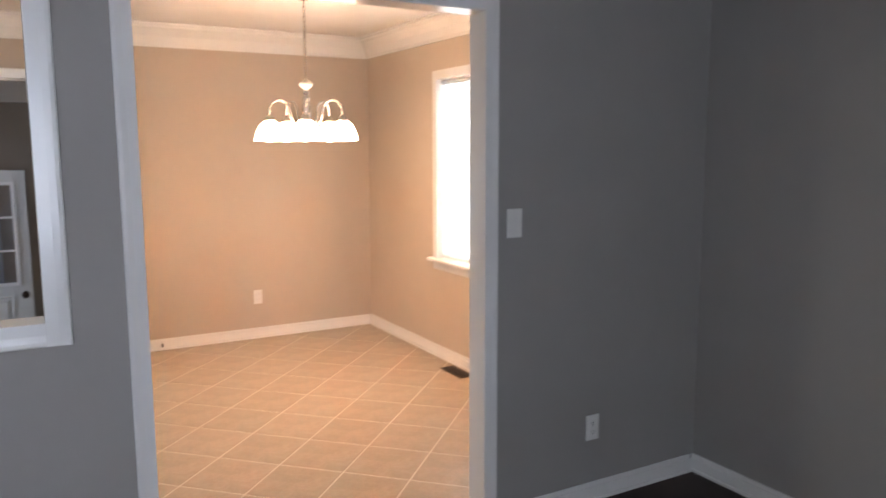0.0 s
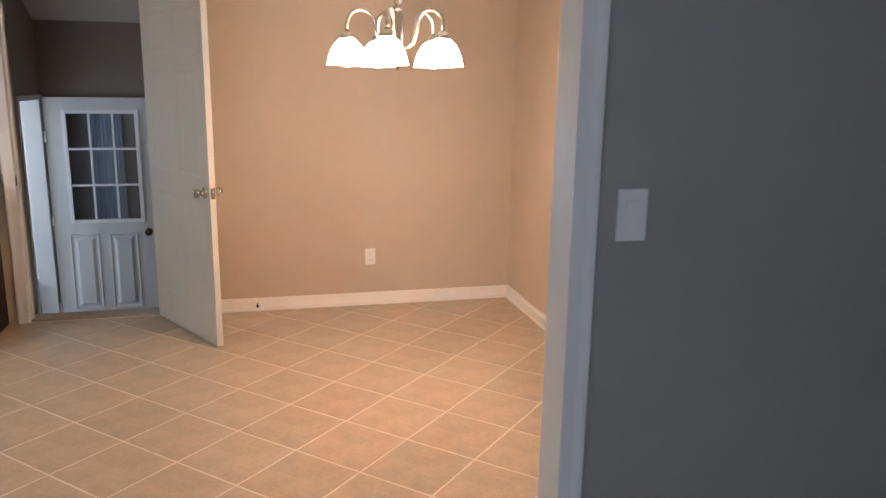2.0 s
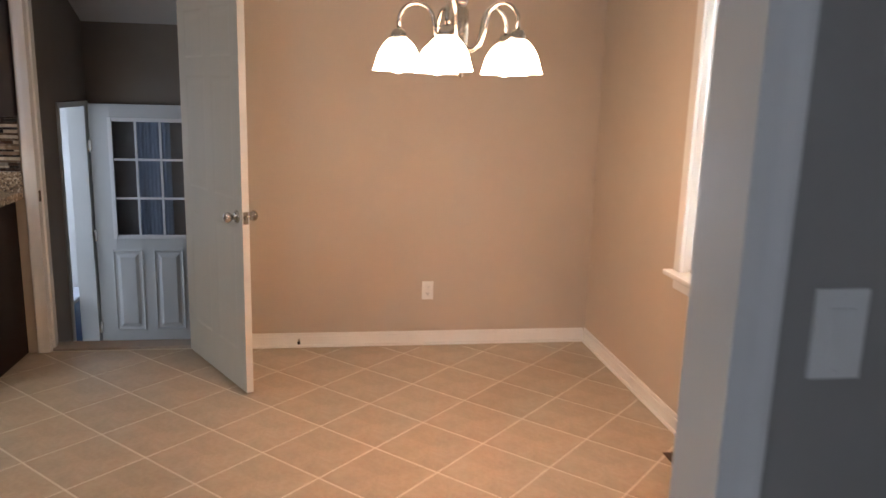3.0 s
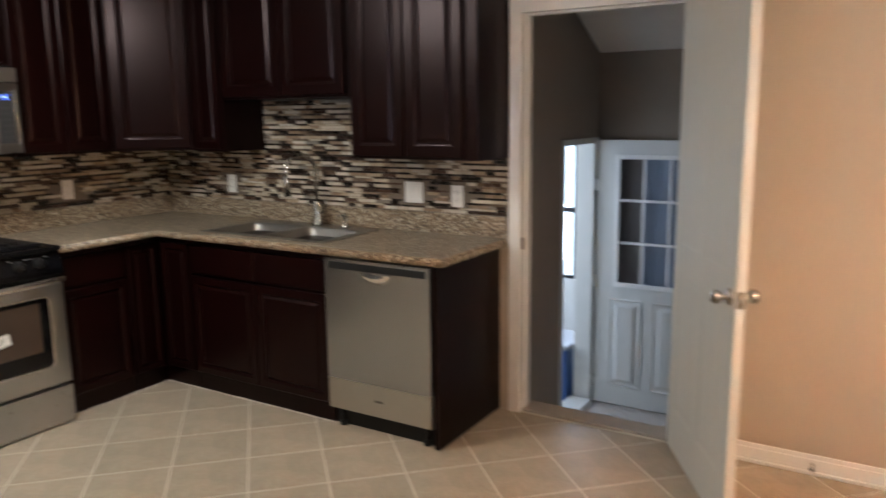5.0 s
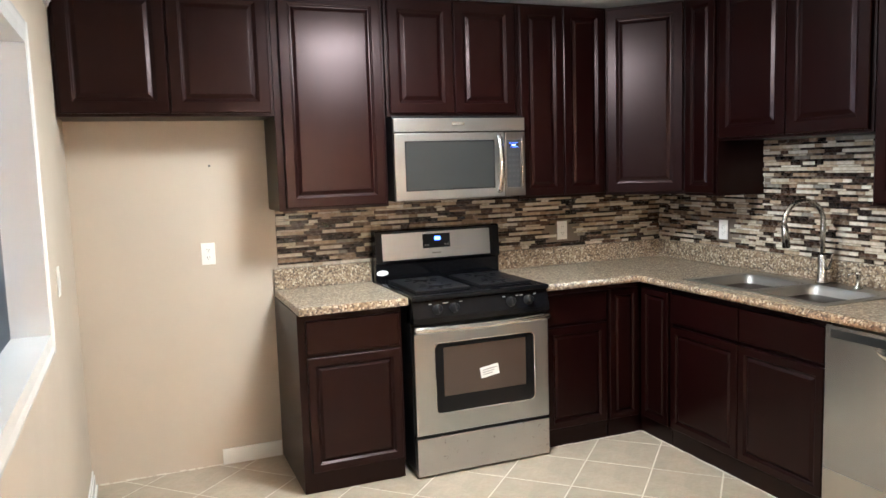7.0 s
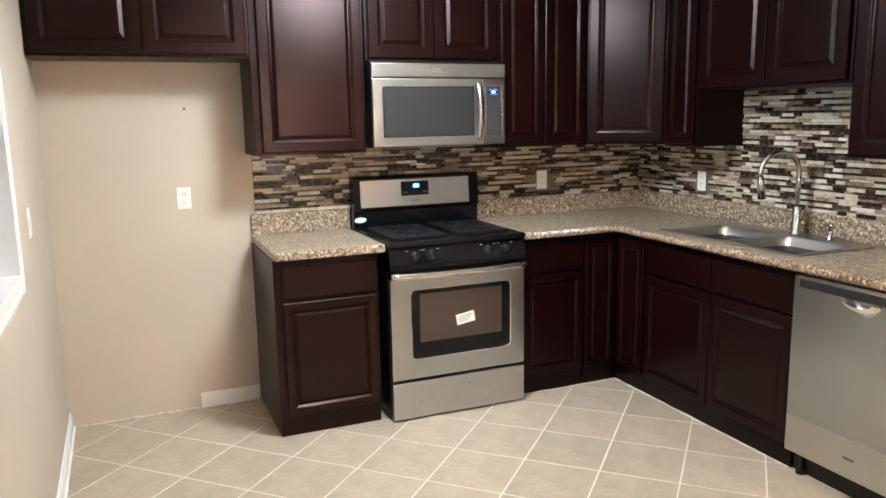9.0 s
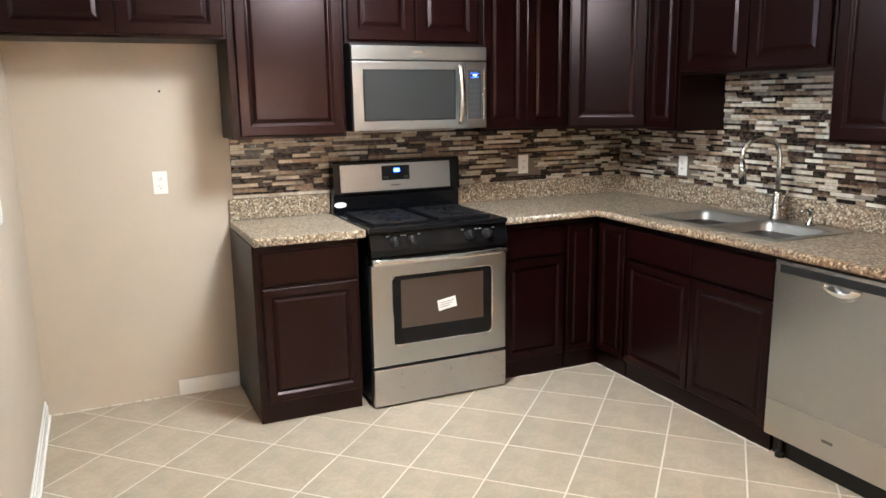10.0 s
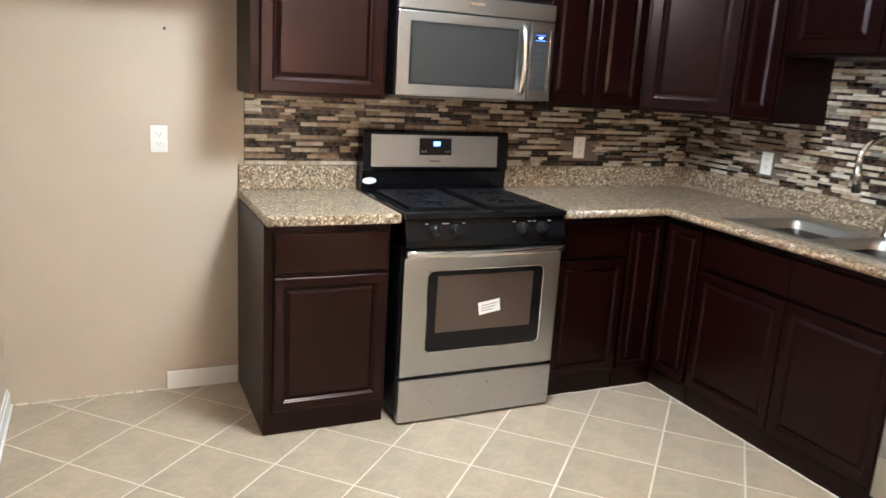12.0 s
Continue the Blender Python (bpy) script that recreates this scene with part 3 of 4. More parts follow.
# porch outside the back door
bm = bmesh.new()
for a in ((1.0, 1.465, HZ, 1.7), (1.985, HX0 - .1, HZ, 1.7), (1.465, 1.985, HZ, .18), (1.465, 1.985, 1.32, 1.7)):
    box(bm, a[0], a[1], 2.4, 2.5, a[2], a[3])
solid("wall_porch_north", bm, DOORP, "white boarded porch wall with a window", "wall", "structure")
# unseen side wall; its opening is added to let the fill lamp through
bm = bmesh.new()
for y0, y1, z0, z1 in ((.2, 2.5, HZ, .30), (.2, 2.5, 1.52, 1.7), (.2, .42, .30, 1.52), (2.3, 2.5, .30, 1.52)):
    box(bm, .9, 1.0, y0, y1, z0, z1)
solid("wall_porch_west", bm, DOORP, "unseen white porch side wall with an opening added for the fill lamp", "wall", "structure")
solid("backdrop_west", bx(-.42, -.40, -.6, 3.3, -.8, 2.6), DAY, "overcast sky beyond the added porch side opening", "sky", "structure")
solid("ceiling_porch", bx(.9, HX0 - .1, .2, 2.5, 1.7, 1.78), DOORP, "white porch ceiling", "ceiling", "structure")
solid("wall_porch_south", bx(1.0, HX0 - .1, .2, .3, HZ, 1.7), DOORP, "white porch wall backing the kitchen", "wall", "structure")
e = thing("window_3", "porch window with dark frame and bright sky", "window", (1.465, 2.4, .18))
e["kind"] = "structure"
for a in ((1.465, 1.49, .18, 1.32), (1.96, 1.985, .18, 1.32), (1.49, 1.96, .18, .205), (1.49, 1.96, 1.295, 1.32), (1.49, 1.96, .74, .78)):
    part("window_frame", bx(a[0], a[1], 2.42, 2.45, a[2], a[3]), BLACKM, e)
part("pane", bx(1.49, 1.96, 2.434, 2.438, .205, 1.295), GLASS, e).visible_shadow = False
solid("backdrop_north", bx(.2, 2.9, 3.2, 3.22, -.8, 2.4), DAY, "bright sky beyond the porch window", "sky", "structure")
e = thing("storage_tub", "blue plastic storage tub with a grey lid", "tub", (2.06, 1.82, HZ))
bm = bmesh.new()
prism(bm, [(1.88, 1.62), (2.235, 1.62), (2.235, 2.02), (1.88, 2.02)], HZ, HZ + .40, .012)
part("body", bm, BLUETUB, e)
part("lid", bx(1.865, 2.25, 1.605, 2.035, HZ + .40, HZ + .435, bevel=.01), GREYLID, e, "grey lid")

# ---- hall door leaf, standing open into the room ----
LWID, LH, LT = .80, 2.015, .035
leaf_dir = math.degrees(math.atan2(-.699, .391))
e = thing("hall_door", "white six-panel interior door standing open", "door", m=pose(3.424, -.016, .012, 0, 0, leaf_dir))
cols = (.095, .443)
bm = bmesh.new()
box(bm, 0, cols[0], -LT / 2, LT / 2, 0, LH)
box(bm, cols[0] + .262, cols[1], -LT / 2, LT / 2, 0, LH)
box(bm, cols[1] + .262, LWID, -LT / 2, LT / 2, 0, LH)
for c in cols:
    for z0, z1 in ((0, .20), (.84, .97), (1.56, 1.65), (1.89, LH)):
        box(bm, c, c + .262, -LT / 2, LT / 2, z0, z1)
part("slab", bm, DOORP, e, local=True)
for c in cols:
    for z0, z1 in ((.20, .84), (.97, 1.56), (1.65, 1.89)):
        for turn in (0, 180):
            mm = pose(c if turn == 0 else c + .262, 0, z0, 0, 0, turn)
            part("panel", rings(bmesh.new(), .262, z1 - z0, [(0, LT / 2), (.012, LT / 2 - .0020), (.026, LT / 2 - .0022), (.052, LT / 2 - .0008)], mm), DOORP, e, local=True)
for s in (1, -1):
    prof = [(.032, 0), (.032, .005), (.026, .010), (.012, .012), (.011, .028), (.020, .033), (.026, .045), (.026, .055), (.018, .064), (0, .066)]
    k = part("knob", lathe(bmesh.new(), prof, m=pose(LWID - .062, s * LT / 2, .89, -90 * s, 0, 0)), NICKEL, e, "satin nickel door knob", True, local=True)
part("latch_plate", bx(LWID - .001, LWID + .0015, -.013, .013, .86, .92), NICKEL, e, "brass-coloured latch plate", local=True)
part("latch_bolt", bx(LWID + .0015, LWID + .011, -.006, .006, .88, .90, bevel=.002), NICKEL, e, local=True)
for z in (.2, 1.0, 1.78):
    part("hinge", tube(bmesh.new(), [(-.004, LT / 2 + .004, z), (-.004, LT / 2 + .004, z + .09)], .006), NICKEL, e, local=True)

# ---- chandelier ----
e = thing("chandelier", "brushed nickel five-arm chandelier with lit opal shades", "chandelier", (CH.x, CH.y, CEIL))
part("canopy", lathe(bmesh.new(), [(0, -.045), (.02, -.045), (.05, -.03), (.062, -.008), (.062, 0)], (CH.x, CH.y, CEIL)), NICKEL, e, smooth=True)
bm = bmesh.new()
z, k = CEIL - .045, 0
while z > 1.975:
    pts = []
    for i in range(13):
        a = 2 * math.pi * i / 12
        o = .008 * math.cos(a)
        pts.append((CH.x + (o if k % 2 else 0), CH.y + (0 if k % 2 else o), z - .017 + .019 * math.sin(a)))
    tube(bm, pts, .0022, 6, False)
    z -= .030
    k += 1
part("chain", bm, NICKEL, e, smooth=True)
part("finial_cap", lathe(bmesh.new(), [(0, 1.975), (.008, 1.97), (.012, 1.955), (.03, 1.945), (.036, 1.935)], (CH.x, CH.y, 0)), NICKEL, e, smooth=True)
part("ceramic_cup", lathe(bmesh.new(), [(.0, 1.938), (.036, 1.938), (.042, 1.931), (.040, 1.924), (.026, 1.910), (.014, 1.903), (.010, 1.896), (0, 1.895)], (CH.x, CH.y, 0)), WHITEP, e, "white ceramic cup", True)
part("column", lathe(bmesh.new(), [(.008, 1.90), (.019, 1.885), (.019, 1.872), (.010, 1.862), (.022, 1.85), (.022, 1.838), (.012, 1.828), (.024, 1.815), (.027, 1.75), (.024, 1.69), (.03, 1.665), (.034, 1.64), (.022, 1.615), (.008, 1.60), (.012, 1.585), (0, 1.575)], (CH.x, CH.y, 0)), NICKEL, e, smooth=True)
for a in CH_ANGLES:
    ca, sa = math.cos(radians(a)), math.sin(radians(a))
    P = lambda r, z: (CH.x + r * ca, CH.y + r * sa, z)
    pts = [P(.02, 1.680), P(.05, 1.675), P(.078, 1.695), P(.095, 1.740)]
    for i in range(0, 11):
        t = math.pi - math.pi * i / 10
        pts.append(P(.163 + .062 * math.cos(t), 1.772 + .062 * math.sin(t)))
    pts.append(P(.225, 1.735))
    arm = part("arm", tube(bmesh.new(), pts, .0075, 8), NICKEL, e, smooth=True)
    c = P(.225, 0)
    part("fitter", lathe(bmesh.new(), [(0, 1.742), (.018, 1.742), (.027, 1.728), (.030, 1.710), (.026, 1.704)], c), NICKEL, arm, smooth=True)
    bm = lathe(bmesh.new(), [(.024, 1.712), (.034, 1.708), (.055, 1.688), (.072, 1.660), (.082, 1.630), (.087, 1.608), (.092, 1.598), (.090, 1.595), (.083, 1.609), (.078, 1.630), (.068, 1.660), (.050, 1.684), (.03, 1.700)], c, 28)
    part("shade", bm, SHADEM, arm, "glowing white opal glass bell shade", True)
    part("bulb", lathe(bmesh.new(), [(.012, 1.677), (.014, 1.652), (.026, 1.627), (.029, 1.607), (.02, 1.592), (0, 1.586)], c, 14), BULBM, arm, smooth=True)

# kitchen ceiling light
e = thing("ceiling_light", "round flush ceiling light with frosted dome", "ceiling light", KL)
part("pan", lathe(bmesh.new(), [(0, 0), (.25, 0), (.25, -.022), (.238, -.028)], KL, 32), NICKEL, e, smooth=True)
part("dome", lathe(bmesh.new(), [(.238, -.026), (.23, -.05), (.19, -.078), (.12, -.096), (.05, -.103), (0, -.105)], KL, 32), DOMEM, e, smooth=True)


# ---- kitchen cabinets ----
DOOR_PROFILE = [(0, 0), (0, .016), (.005, .020), (.052, .020), (.056, .0165), (.060, .0155), (.066, .0105), (.071, .010), (.088, .0170), (.092, .0175)]
SLAB_PROFILE = [(0, 0), (0, .015), (.004, .0195), (.012, .020)]


def cab_door(e, name, w, h, m, mat=None, profile=None, k=1.0):
    prof = [(i * k, d) for i, d in (profile or DOOR_PROFILE)]
    return part(name, rings(bmesh.new(), w, h, prof, m), mat or CAB, e)


def wall_unit(label, run0, run1, z0, z1, side, doors, depth=.325, k=1.0, edge=.015):
    """Upper cabinet on the west wall (side 'W', run along y) or north wall (side 'N', run along x)."""
    if side == 'W':
        e = thing("wall_cabinet", label, "cabinet", (0, run0, z0), "dark upper cabinets")
        dims = (.001, depth, run0, run1)
    else:
        e = thing("wall_cabinet", label, "cabinet", (run0, 0, z0), "dark upper cabinets")
        dims = (run0, run1, -depth, -.001)
    part("body", bx(*dims, z0, z1, bevel=.0015), CABIN, e)
    n = doors
    wd = (run1 - run0 - edge - .015 - .006 * (n - 1)) / n
    for i in range(n):
        s = run0 + edge + i * (wd + .006)
        mm = facing(depth, s, z0 + .014, EAST) if side == 'W' else facing(s, -depth, z0 + .014, SOUTH)
        cab_door(e, "door", wd, z1 - z0 - .028, mm, k=k)
    return e


ESP = "glossy espresso wall cabinet with "
UT = 2.432
wall_unit(ESP + "two short doors over the fridge bay", D + .004, -2.556, 1.830, UT, 'W', 2)
wall_unit(ESP + "one tall raised-panel door", -2.554, -1.986, 1.361, UT, 'W', 1, edge=.036, k=.9)
wall_unit(ESP + "two short doors over the microwave", -1.978, -1.220, 1.824, UT, 'W', 2)
wall_unit(ESP + "two tall narrow doors", -1.218, -.642, 1.361, UT, 'W', 2, k=.9)
wall_unit(ESP + "one narrow door", .646, .900, 1.355, UT, 'N', 1, k=.8)
wall_unit(ESP + "two doors above the sink", .906, 1.816, 1.648, UT, 'N', 2)
wall_unit(ESP + "two tall doors beside the doorway", 1.822, 2.50, 1.336, UT, 'N', 2)

# diagonal corner unit
e = thing("wall_cabinet", ESP + "diagonal corner door", "cabinet", (0, 0, 1.361), "dark upper cabinets")
cp = [(.001, -.001), (.001, -.638), (.325, -.638), (.642, -.325), (.642, -.001)]
part("body", prism(bmesh.new(), cp, 1.361, UT, .0015), CABIN, e)
dvec = Vector((.642 - .325, -.325 + .638, 0))
ang = math.degrees(math.atan2(dvec.y, dvec.x))
dl = dvec.length
mm = facing(.325, -.638, 1.375, ang) @ Matrix.Translation((.012, 0, 0))
cab_door(e, "door", dl - .024, UT - 1.361 - .028, mm)
solid("filler_strip", bx(2.502, 2.560, -.325, -.001, 1.336, UT, bevel=.002), CAB, "dark espresso wood filler strip at the door casing", "filler")


def base_unit(label, run0, run1, side, doors, drawers, depth=.60, foot=.09, edge=.015):
    if side == 'W':
        e = thing("base_cabinet", label, "cabinet", (0, run0, 0), "dark base cabinets")
        body, kick = (.001, depth, run0, run1), (.001, depth - .012, run0 + .002, run1 - .002)
    else:
        e = thing("base_cabinet", label, "cabinet", (run0, 0, 0), "dark base cabinets")
        body, kick = (run0, run1, -depth, -.001), (run0 + .002, run1 - .002, -depth + .012, -.001)
    part("body", bx(*body, foot, .884, bevel=.0015), CABIN, e)
    part("toe_board", bx(*kick, .001, foot), CABIN, e)

    def front(n, z0, z1, name, prof, mat, k):
        wd = (run1 - run0 - edge - .015 - .006 * (n - 1)) / n
        for i in range(n):
            s = run0 + edge + i * (wd + .006)
            mm = facing(depth, s, z0, EAST) if side == 'W' else facing(s, -depth, z0, SOUTH)
            cab_door(e, name, wd, z1 - z0, mm, mat, prof, k)
    if drawers:
        front(drawers, .692, .852, "drawer_front", SLAB_PROFILE, CABH if side == 'W' else CABX, 1)
        front(doors, .112, .674, "door", None, None, .72)
    else:
        front(doors, .112, .852, "door", None, None, .62)
    return e


BSP = "dark espresso base cabinet with "
base_unit(BSP + "one drawer and one door", -2.552, -2.036, 'W', 1, 1, edge=.038)
base_unit(BSP + "one drawer and door by the stove", -1.236, -.826, 'W', 1, 1)
base_unit(BSP + "two doors below the sink", .866, 1.868, 'N', 2, 2)
# corner unit with folding doors
e = thing("base_cabinet", BSP + "narrow folding corner doors", "cabinet", (0, 0, 0), "dark base cabinets")
cp = [(.001, -.001), (.001, -.823), (.60, -.823), (.60, -.60), (.863, -.60), (.863, -.001)]
part("body", prism(bmesh.new(), cp, .09, .884), CABIN, e)
part("toe_board", prism(bmesh.new(), [(.002, -.002), (.002, -.82), (.588, -.82), (.588, -.588), (.86, -.588), (.86, -.002)], .001, .09), CABIN, e)
cab_door(e, "door", .192, .74, facing(.60, -.820, .112, EAST), k=.62)
cab_door(e, "door", .222, .74, facing(.634, -.60, .112, SOUTH), k=.62)
solid("end_panel", bx(2.484, 2.512, -.618, -.001, .001, .884, bevel=.002), CABIN, "dark espresso end panel beside the dishwasher", "panel")

# ---- counters ----
e = thing("countertop", "speckled beige stone-look countertop beside the stove", "countertop", (0, -2.55, .885))
part("slab", bx(.001, .640, -2.548, -2.006, .885, .924, bevel=.006), COUNTER, e)
part("backsplash_curb", bx(.001, .020, -2.548, -2.006, .9245, 1.036, bevel=.004), COUNTER, e)

SX0, SX1, SY0, SY1 = .938, 1.785, -.545, -.125    # sink cut-out
e = thing("countertop", "speckled beige L-shaped countertop with a sink", "countertop", (0, -1.23, .885))
bm = bmesh.new()
z0, z1 = .885, .924
box(bm, .001, .645, -1.234, -.645, z0, z1)
box(bm, .001, SX0, -.645, -.001, z0, z1)
box(bm, SX1, 2.552, -.645, -.001, z0, z1)
box(bm, SX0, SX1, -.645, SY0, z0, z1)
box(bm, SX0, SX1, SY1, -.001, z0, z1)
bmesh.ops.remove_doubles(bm, verts=bm.verts, dist=.0004)
part("slab", bm, COUNTER, e)
bm = bmesh.new()
tube(bm, [(.645, -1.234, .9045), (.645, -.645, .9045), (2.552, -.645, .9045)], .0193, 12)
part("rolled_edge", bm, COUNTER, e, smooth=True)
part("backsplash_curb", bx(.001, .020, -1.234, -.021, .9245, 1.036, bevel=.004), COUNTER, e)
part("backsplash_curb", bx(.001, 2.560, -.020, -.001, .9245, 1.036, bevel=.004), COUNTER, e)

# double-bowl sink
e = thing("sink", "stainless steel double-bowl drop-in sink", "sink", (1.37, -.33, .924))


def rrect(x0, x1, y0, y1, r, n=5):
    out = []
    for cx, cy, a0 in ((x1 - r, y1 - r, 0), (x0 + r, y1 - r, 90), (x0 + r, y0 + r, 180), (x1 - r, y0 + r, 270)):
        for i in range(n + 1):
            a = radians(a0 + 90 * i / n)
            out.append((cx + r * math.cos(a), cy + r * math.sin(a)))
    return out


bm = bmesh.new()
deck = [(SX0 - .02, SY0 - .02), (SX1 + .02, SY0 - .02), (SX1 + .02, SY1 + .035), (SX0 - .02, SY1 + .035)]
bowls = [(SX0 + .02, 1.347, SY0 + .015, SY1 - .045), (1.377, SX1 - .02, SY0 + .015, SY1 - .045)]
bx0, bx1 = bowls[0][:2], bowls[1][:2]
zt = .929
for a in ((SX0 - .022, bx0[0], SY0 - .022, SY1 + .035), (bx1[1], SX1 + .022, SY0 - .022, SY1 + .035), (bx0[1], bx1[0], bowls[0][2], bowls[0][3]),
          (bx0[0], bx1[1], SY0 - .022, bowls[0][2]), (bx0[0], bx1[1], bowls[0][3], SY1 + .035)):
    box(bm, a[0], a[1], a[2], a[3], .9242, zt)
part("rim", bm, SINKM, e)
for b in bowls:
    bm = bmesh.new()
    prev = None
    for grow, z in ((.002, zt + .0006), (-.004, zt - .006), (-.012, zt - .02), (-.02, .79), (-.032, .762), (-.06, .755)):
        ring = [bm.verts.new((x, y, z)) for x, y in rrect(b[0] - grow, b[1] + grow, b[2] - grow, b[3] + grow, .055 + grow * .5)]
        if prev:
            n = len(ring)
            for i in range(n):
                bm.faces.new((prev[i], prev[(i + 1) % n], ring[(i + 1) % n], ring[i]))
        prev = ring
    bm.faces.new(prev)
    bowl = part("bowl", bm, SINKM, e, smooth=True)
    cx, cy = (b[0] + b[1]) / 2, (b[2] + b[3]) / 2
    part("drain", lathe(bmesh.new(), [(.052, .7565), (.05, .760), (.042, .760), (.036, .757), (0, .7565)], (cx, cy, 0)), CHROME, bowl, smooth=True)

e = thing("kitchen_faucet", "brushed nickel gooseneck pull-down faucet", "faucet", (1.386, -.105, .929))
fx, fy = 1.386, -.108
part("base", lathe(bmesh.new(), [(0, .929), (.030, .929), (.030, .936), (.024, .945), (.021, 1.02), (.021, 1.06), (.016, 1.07)], (fx, fy, 0), 18), NICKEL, e, smooth=True)
pts = [(fx, fy, 1.05), (fx, fy, 1.20)]
for i in range(13):
    t = math.pi * i / 12 * 1.06
    pts.append((fx - .02 * (1 - math.cos(t)), fy - .105 * (1 - math.cos(t)), 1.235 + .105 * math.sin(t)))
part("neck", tube(bmesh.new(), pts, .0125, 12), NICKEL, e, smooth=True)
ex, ey, ez = pts[-1]
part("spray_head", tube(bmesh.new(), [(ex, ey, ez + .01), (ex + .001, ey + .004, ez - .03), (ex + .002, ey + .012, ez - .10)], [.014, .017, .019], 12), NICKEL, e, smooth=True)
part("lever", tube(bmesh.new(), [(fx + .012, fy, 1.0), (fx + .045, fy - .004, 1.01), (fx + .062, fy - .012, 1.045), (fx + .085, fy - .03, 1.085)], [.010, .010, .007, .005], 10), NICKEL, e, smooth=True)
e = thing("soap_dispenser", "small brushed nickel soap dispenser", "soap dispenser", (1.588, -.108, .929))
part("body", lathe(bmesh.new(), [(0, .929), (.022, .929), (.022, .936), (.011, .945), (.011, .99), (.015, .995), (.015, 1.008), (0, 1.010)], (1.588, -.108, 0), 14), NICKEL, e, smooth=True)
part("spout", tube(bmesh.new(), [(1.588, -.108, 1.0), (1.581, -.135, 1.004), (1.577, -.16, .995)], .006, 8), NICKEL, e, smooth=True)

# ---- stove ----
SA, SB = -1.998, -1.242      # sides of the stove
SF = .670                    # front plane of door and drawer
e = thing("stove", "freestanding stainless gas range with black cooktop", "stove", (.33, (SA + SB) / 2, 0))
part("body", bx(.02, SF - .035, SA, SB, .03, .905, bevel=.004), BLACKM, e)
for x, y in ((.08, SA + .04), (.08, SB - .04), (.58, SA + .04), (.58, SB - .04)):
    part("foot", lathe(bmesh.new(), [(0, .001), (.02, .001), (.02, .01), (.012, .012), (.012, .035)], (x, y, 0), 12), BLACKM, e)
part("storage_drawer", bx(SF - .034, SF, SA + .002, SB - .002, .012, .206, bevel=.005), STEELS, e, "brushed steel drawer with smudges")
# oven door with a rounded window opening
d0, d1 = .222, .742
door = part("oven_door", bx(SF - .036, SF, SA + .002, SB - .002, d0, d1, bevel=.005), STEEL, e)
wy0, wy1, wz0, wz1 = SA + .104, SB - .084, .322, .692
bm = bmesh.new()
outer = rrect(wy0, wy1, wz0, wz1, .03)
inner = rrect(wy0 + .007, wy1 - .007, wz0 + .007, wz1 - .007, .025)
n = len(outer)
o1 = [bm.verts.new((SF + .0005, y, z)) for y, z in outer]
o2 = [bm.verts.new((SF + .007, y, z)) for y, z in [(y + (.003 if y < (wy0 + wy1) / 2 else -.003), z + (.003 if z < .5 else -.003)) for y, z in outer]]
o3 = [bm.verts.new((SF + .006, y, z)) for y, z in inner]
o4 = [bm.verts.new((SF + .001, y, z)) for y, z in inner]
for a, b in ((o1, o2), (o2, o3), (o3, o4)):
    for i in range(n):
        bm.faces.new((a[i], a[(i + 1) % n], b[(i + 1) % n], b[i]))
part("window_trim", bm, CHROME, door, "bright chrome window trim")
bm = bmesh.new()
prism(bm, inner, 0, .0025)
bmesh.ops.transform(bm, matrix=Matrix(((0, 0, 1, SF + .0006), (1, 0, 0, 0), (0, 1, 0, 0), (0, 0, 0, 1))), verts=bm.verts)
part("window_glass", bm, BLACK, door)
part("inner_window", bx(SF + .0032, SF + .004, wy0 + .050, wy1 - .056, wz0 + .090, wz1 - .030), OVENGLASS, door, "smoked brown glass")
lab = part("sticker", bx(-.0004, .0004, -.052, .052, -.028, .028, m=pose(SF + .0052, -1.592, .512, 9, 0, 0)), PAPER, door, "white paper sticker")
for k in range(3):
    part("print_line", bx(-.0003, .0003, -.04, .04 - .012 * k, -.002, .002, m=pose(SF + .0062, -1.592, .524 - .012 * k, 9, 0, 0)), INKS, lab)
# broad bowed handle
bm = bmesh.new()
prev = None
N = 20
for i in range(N + 1):
    y = SA + .004 + (SB - SA - .008) * i / N
    b = .040 + .010 * math.sin(math.pi * i / N)
    dz = -.006 * math.sin(math.pi * i / N)
    ring = [bm.verts.new((SF - .01 + dx * b, y, .765 + dz + z)) for dx, z in ((0, .017), (.7, .017), (1, .009), (1.05, -.004), (.95, -.014), (.6, -.018), (0, -.018))]
    if prev:
        for k in range(7):
            bm.faces.new((prev[k], prev[(k + 1) % 7], ring[(k + 1) % 7], ring[k]))
    else:
        bm.faces.new(ring)
    prev = ring
bm.faces.new(prev)
part("oven_handle", bm, POLISH, e, "broad bowed steel handle", True)
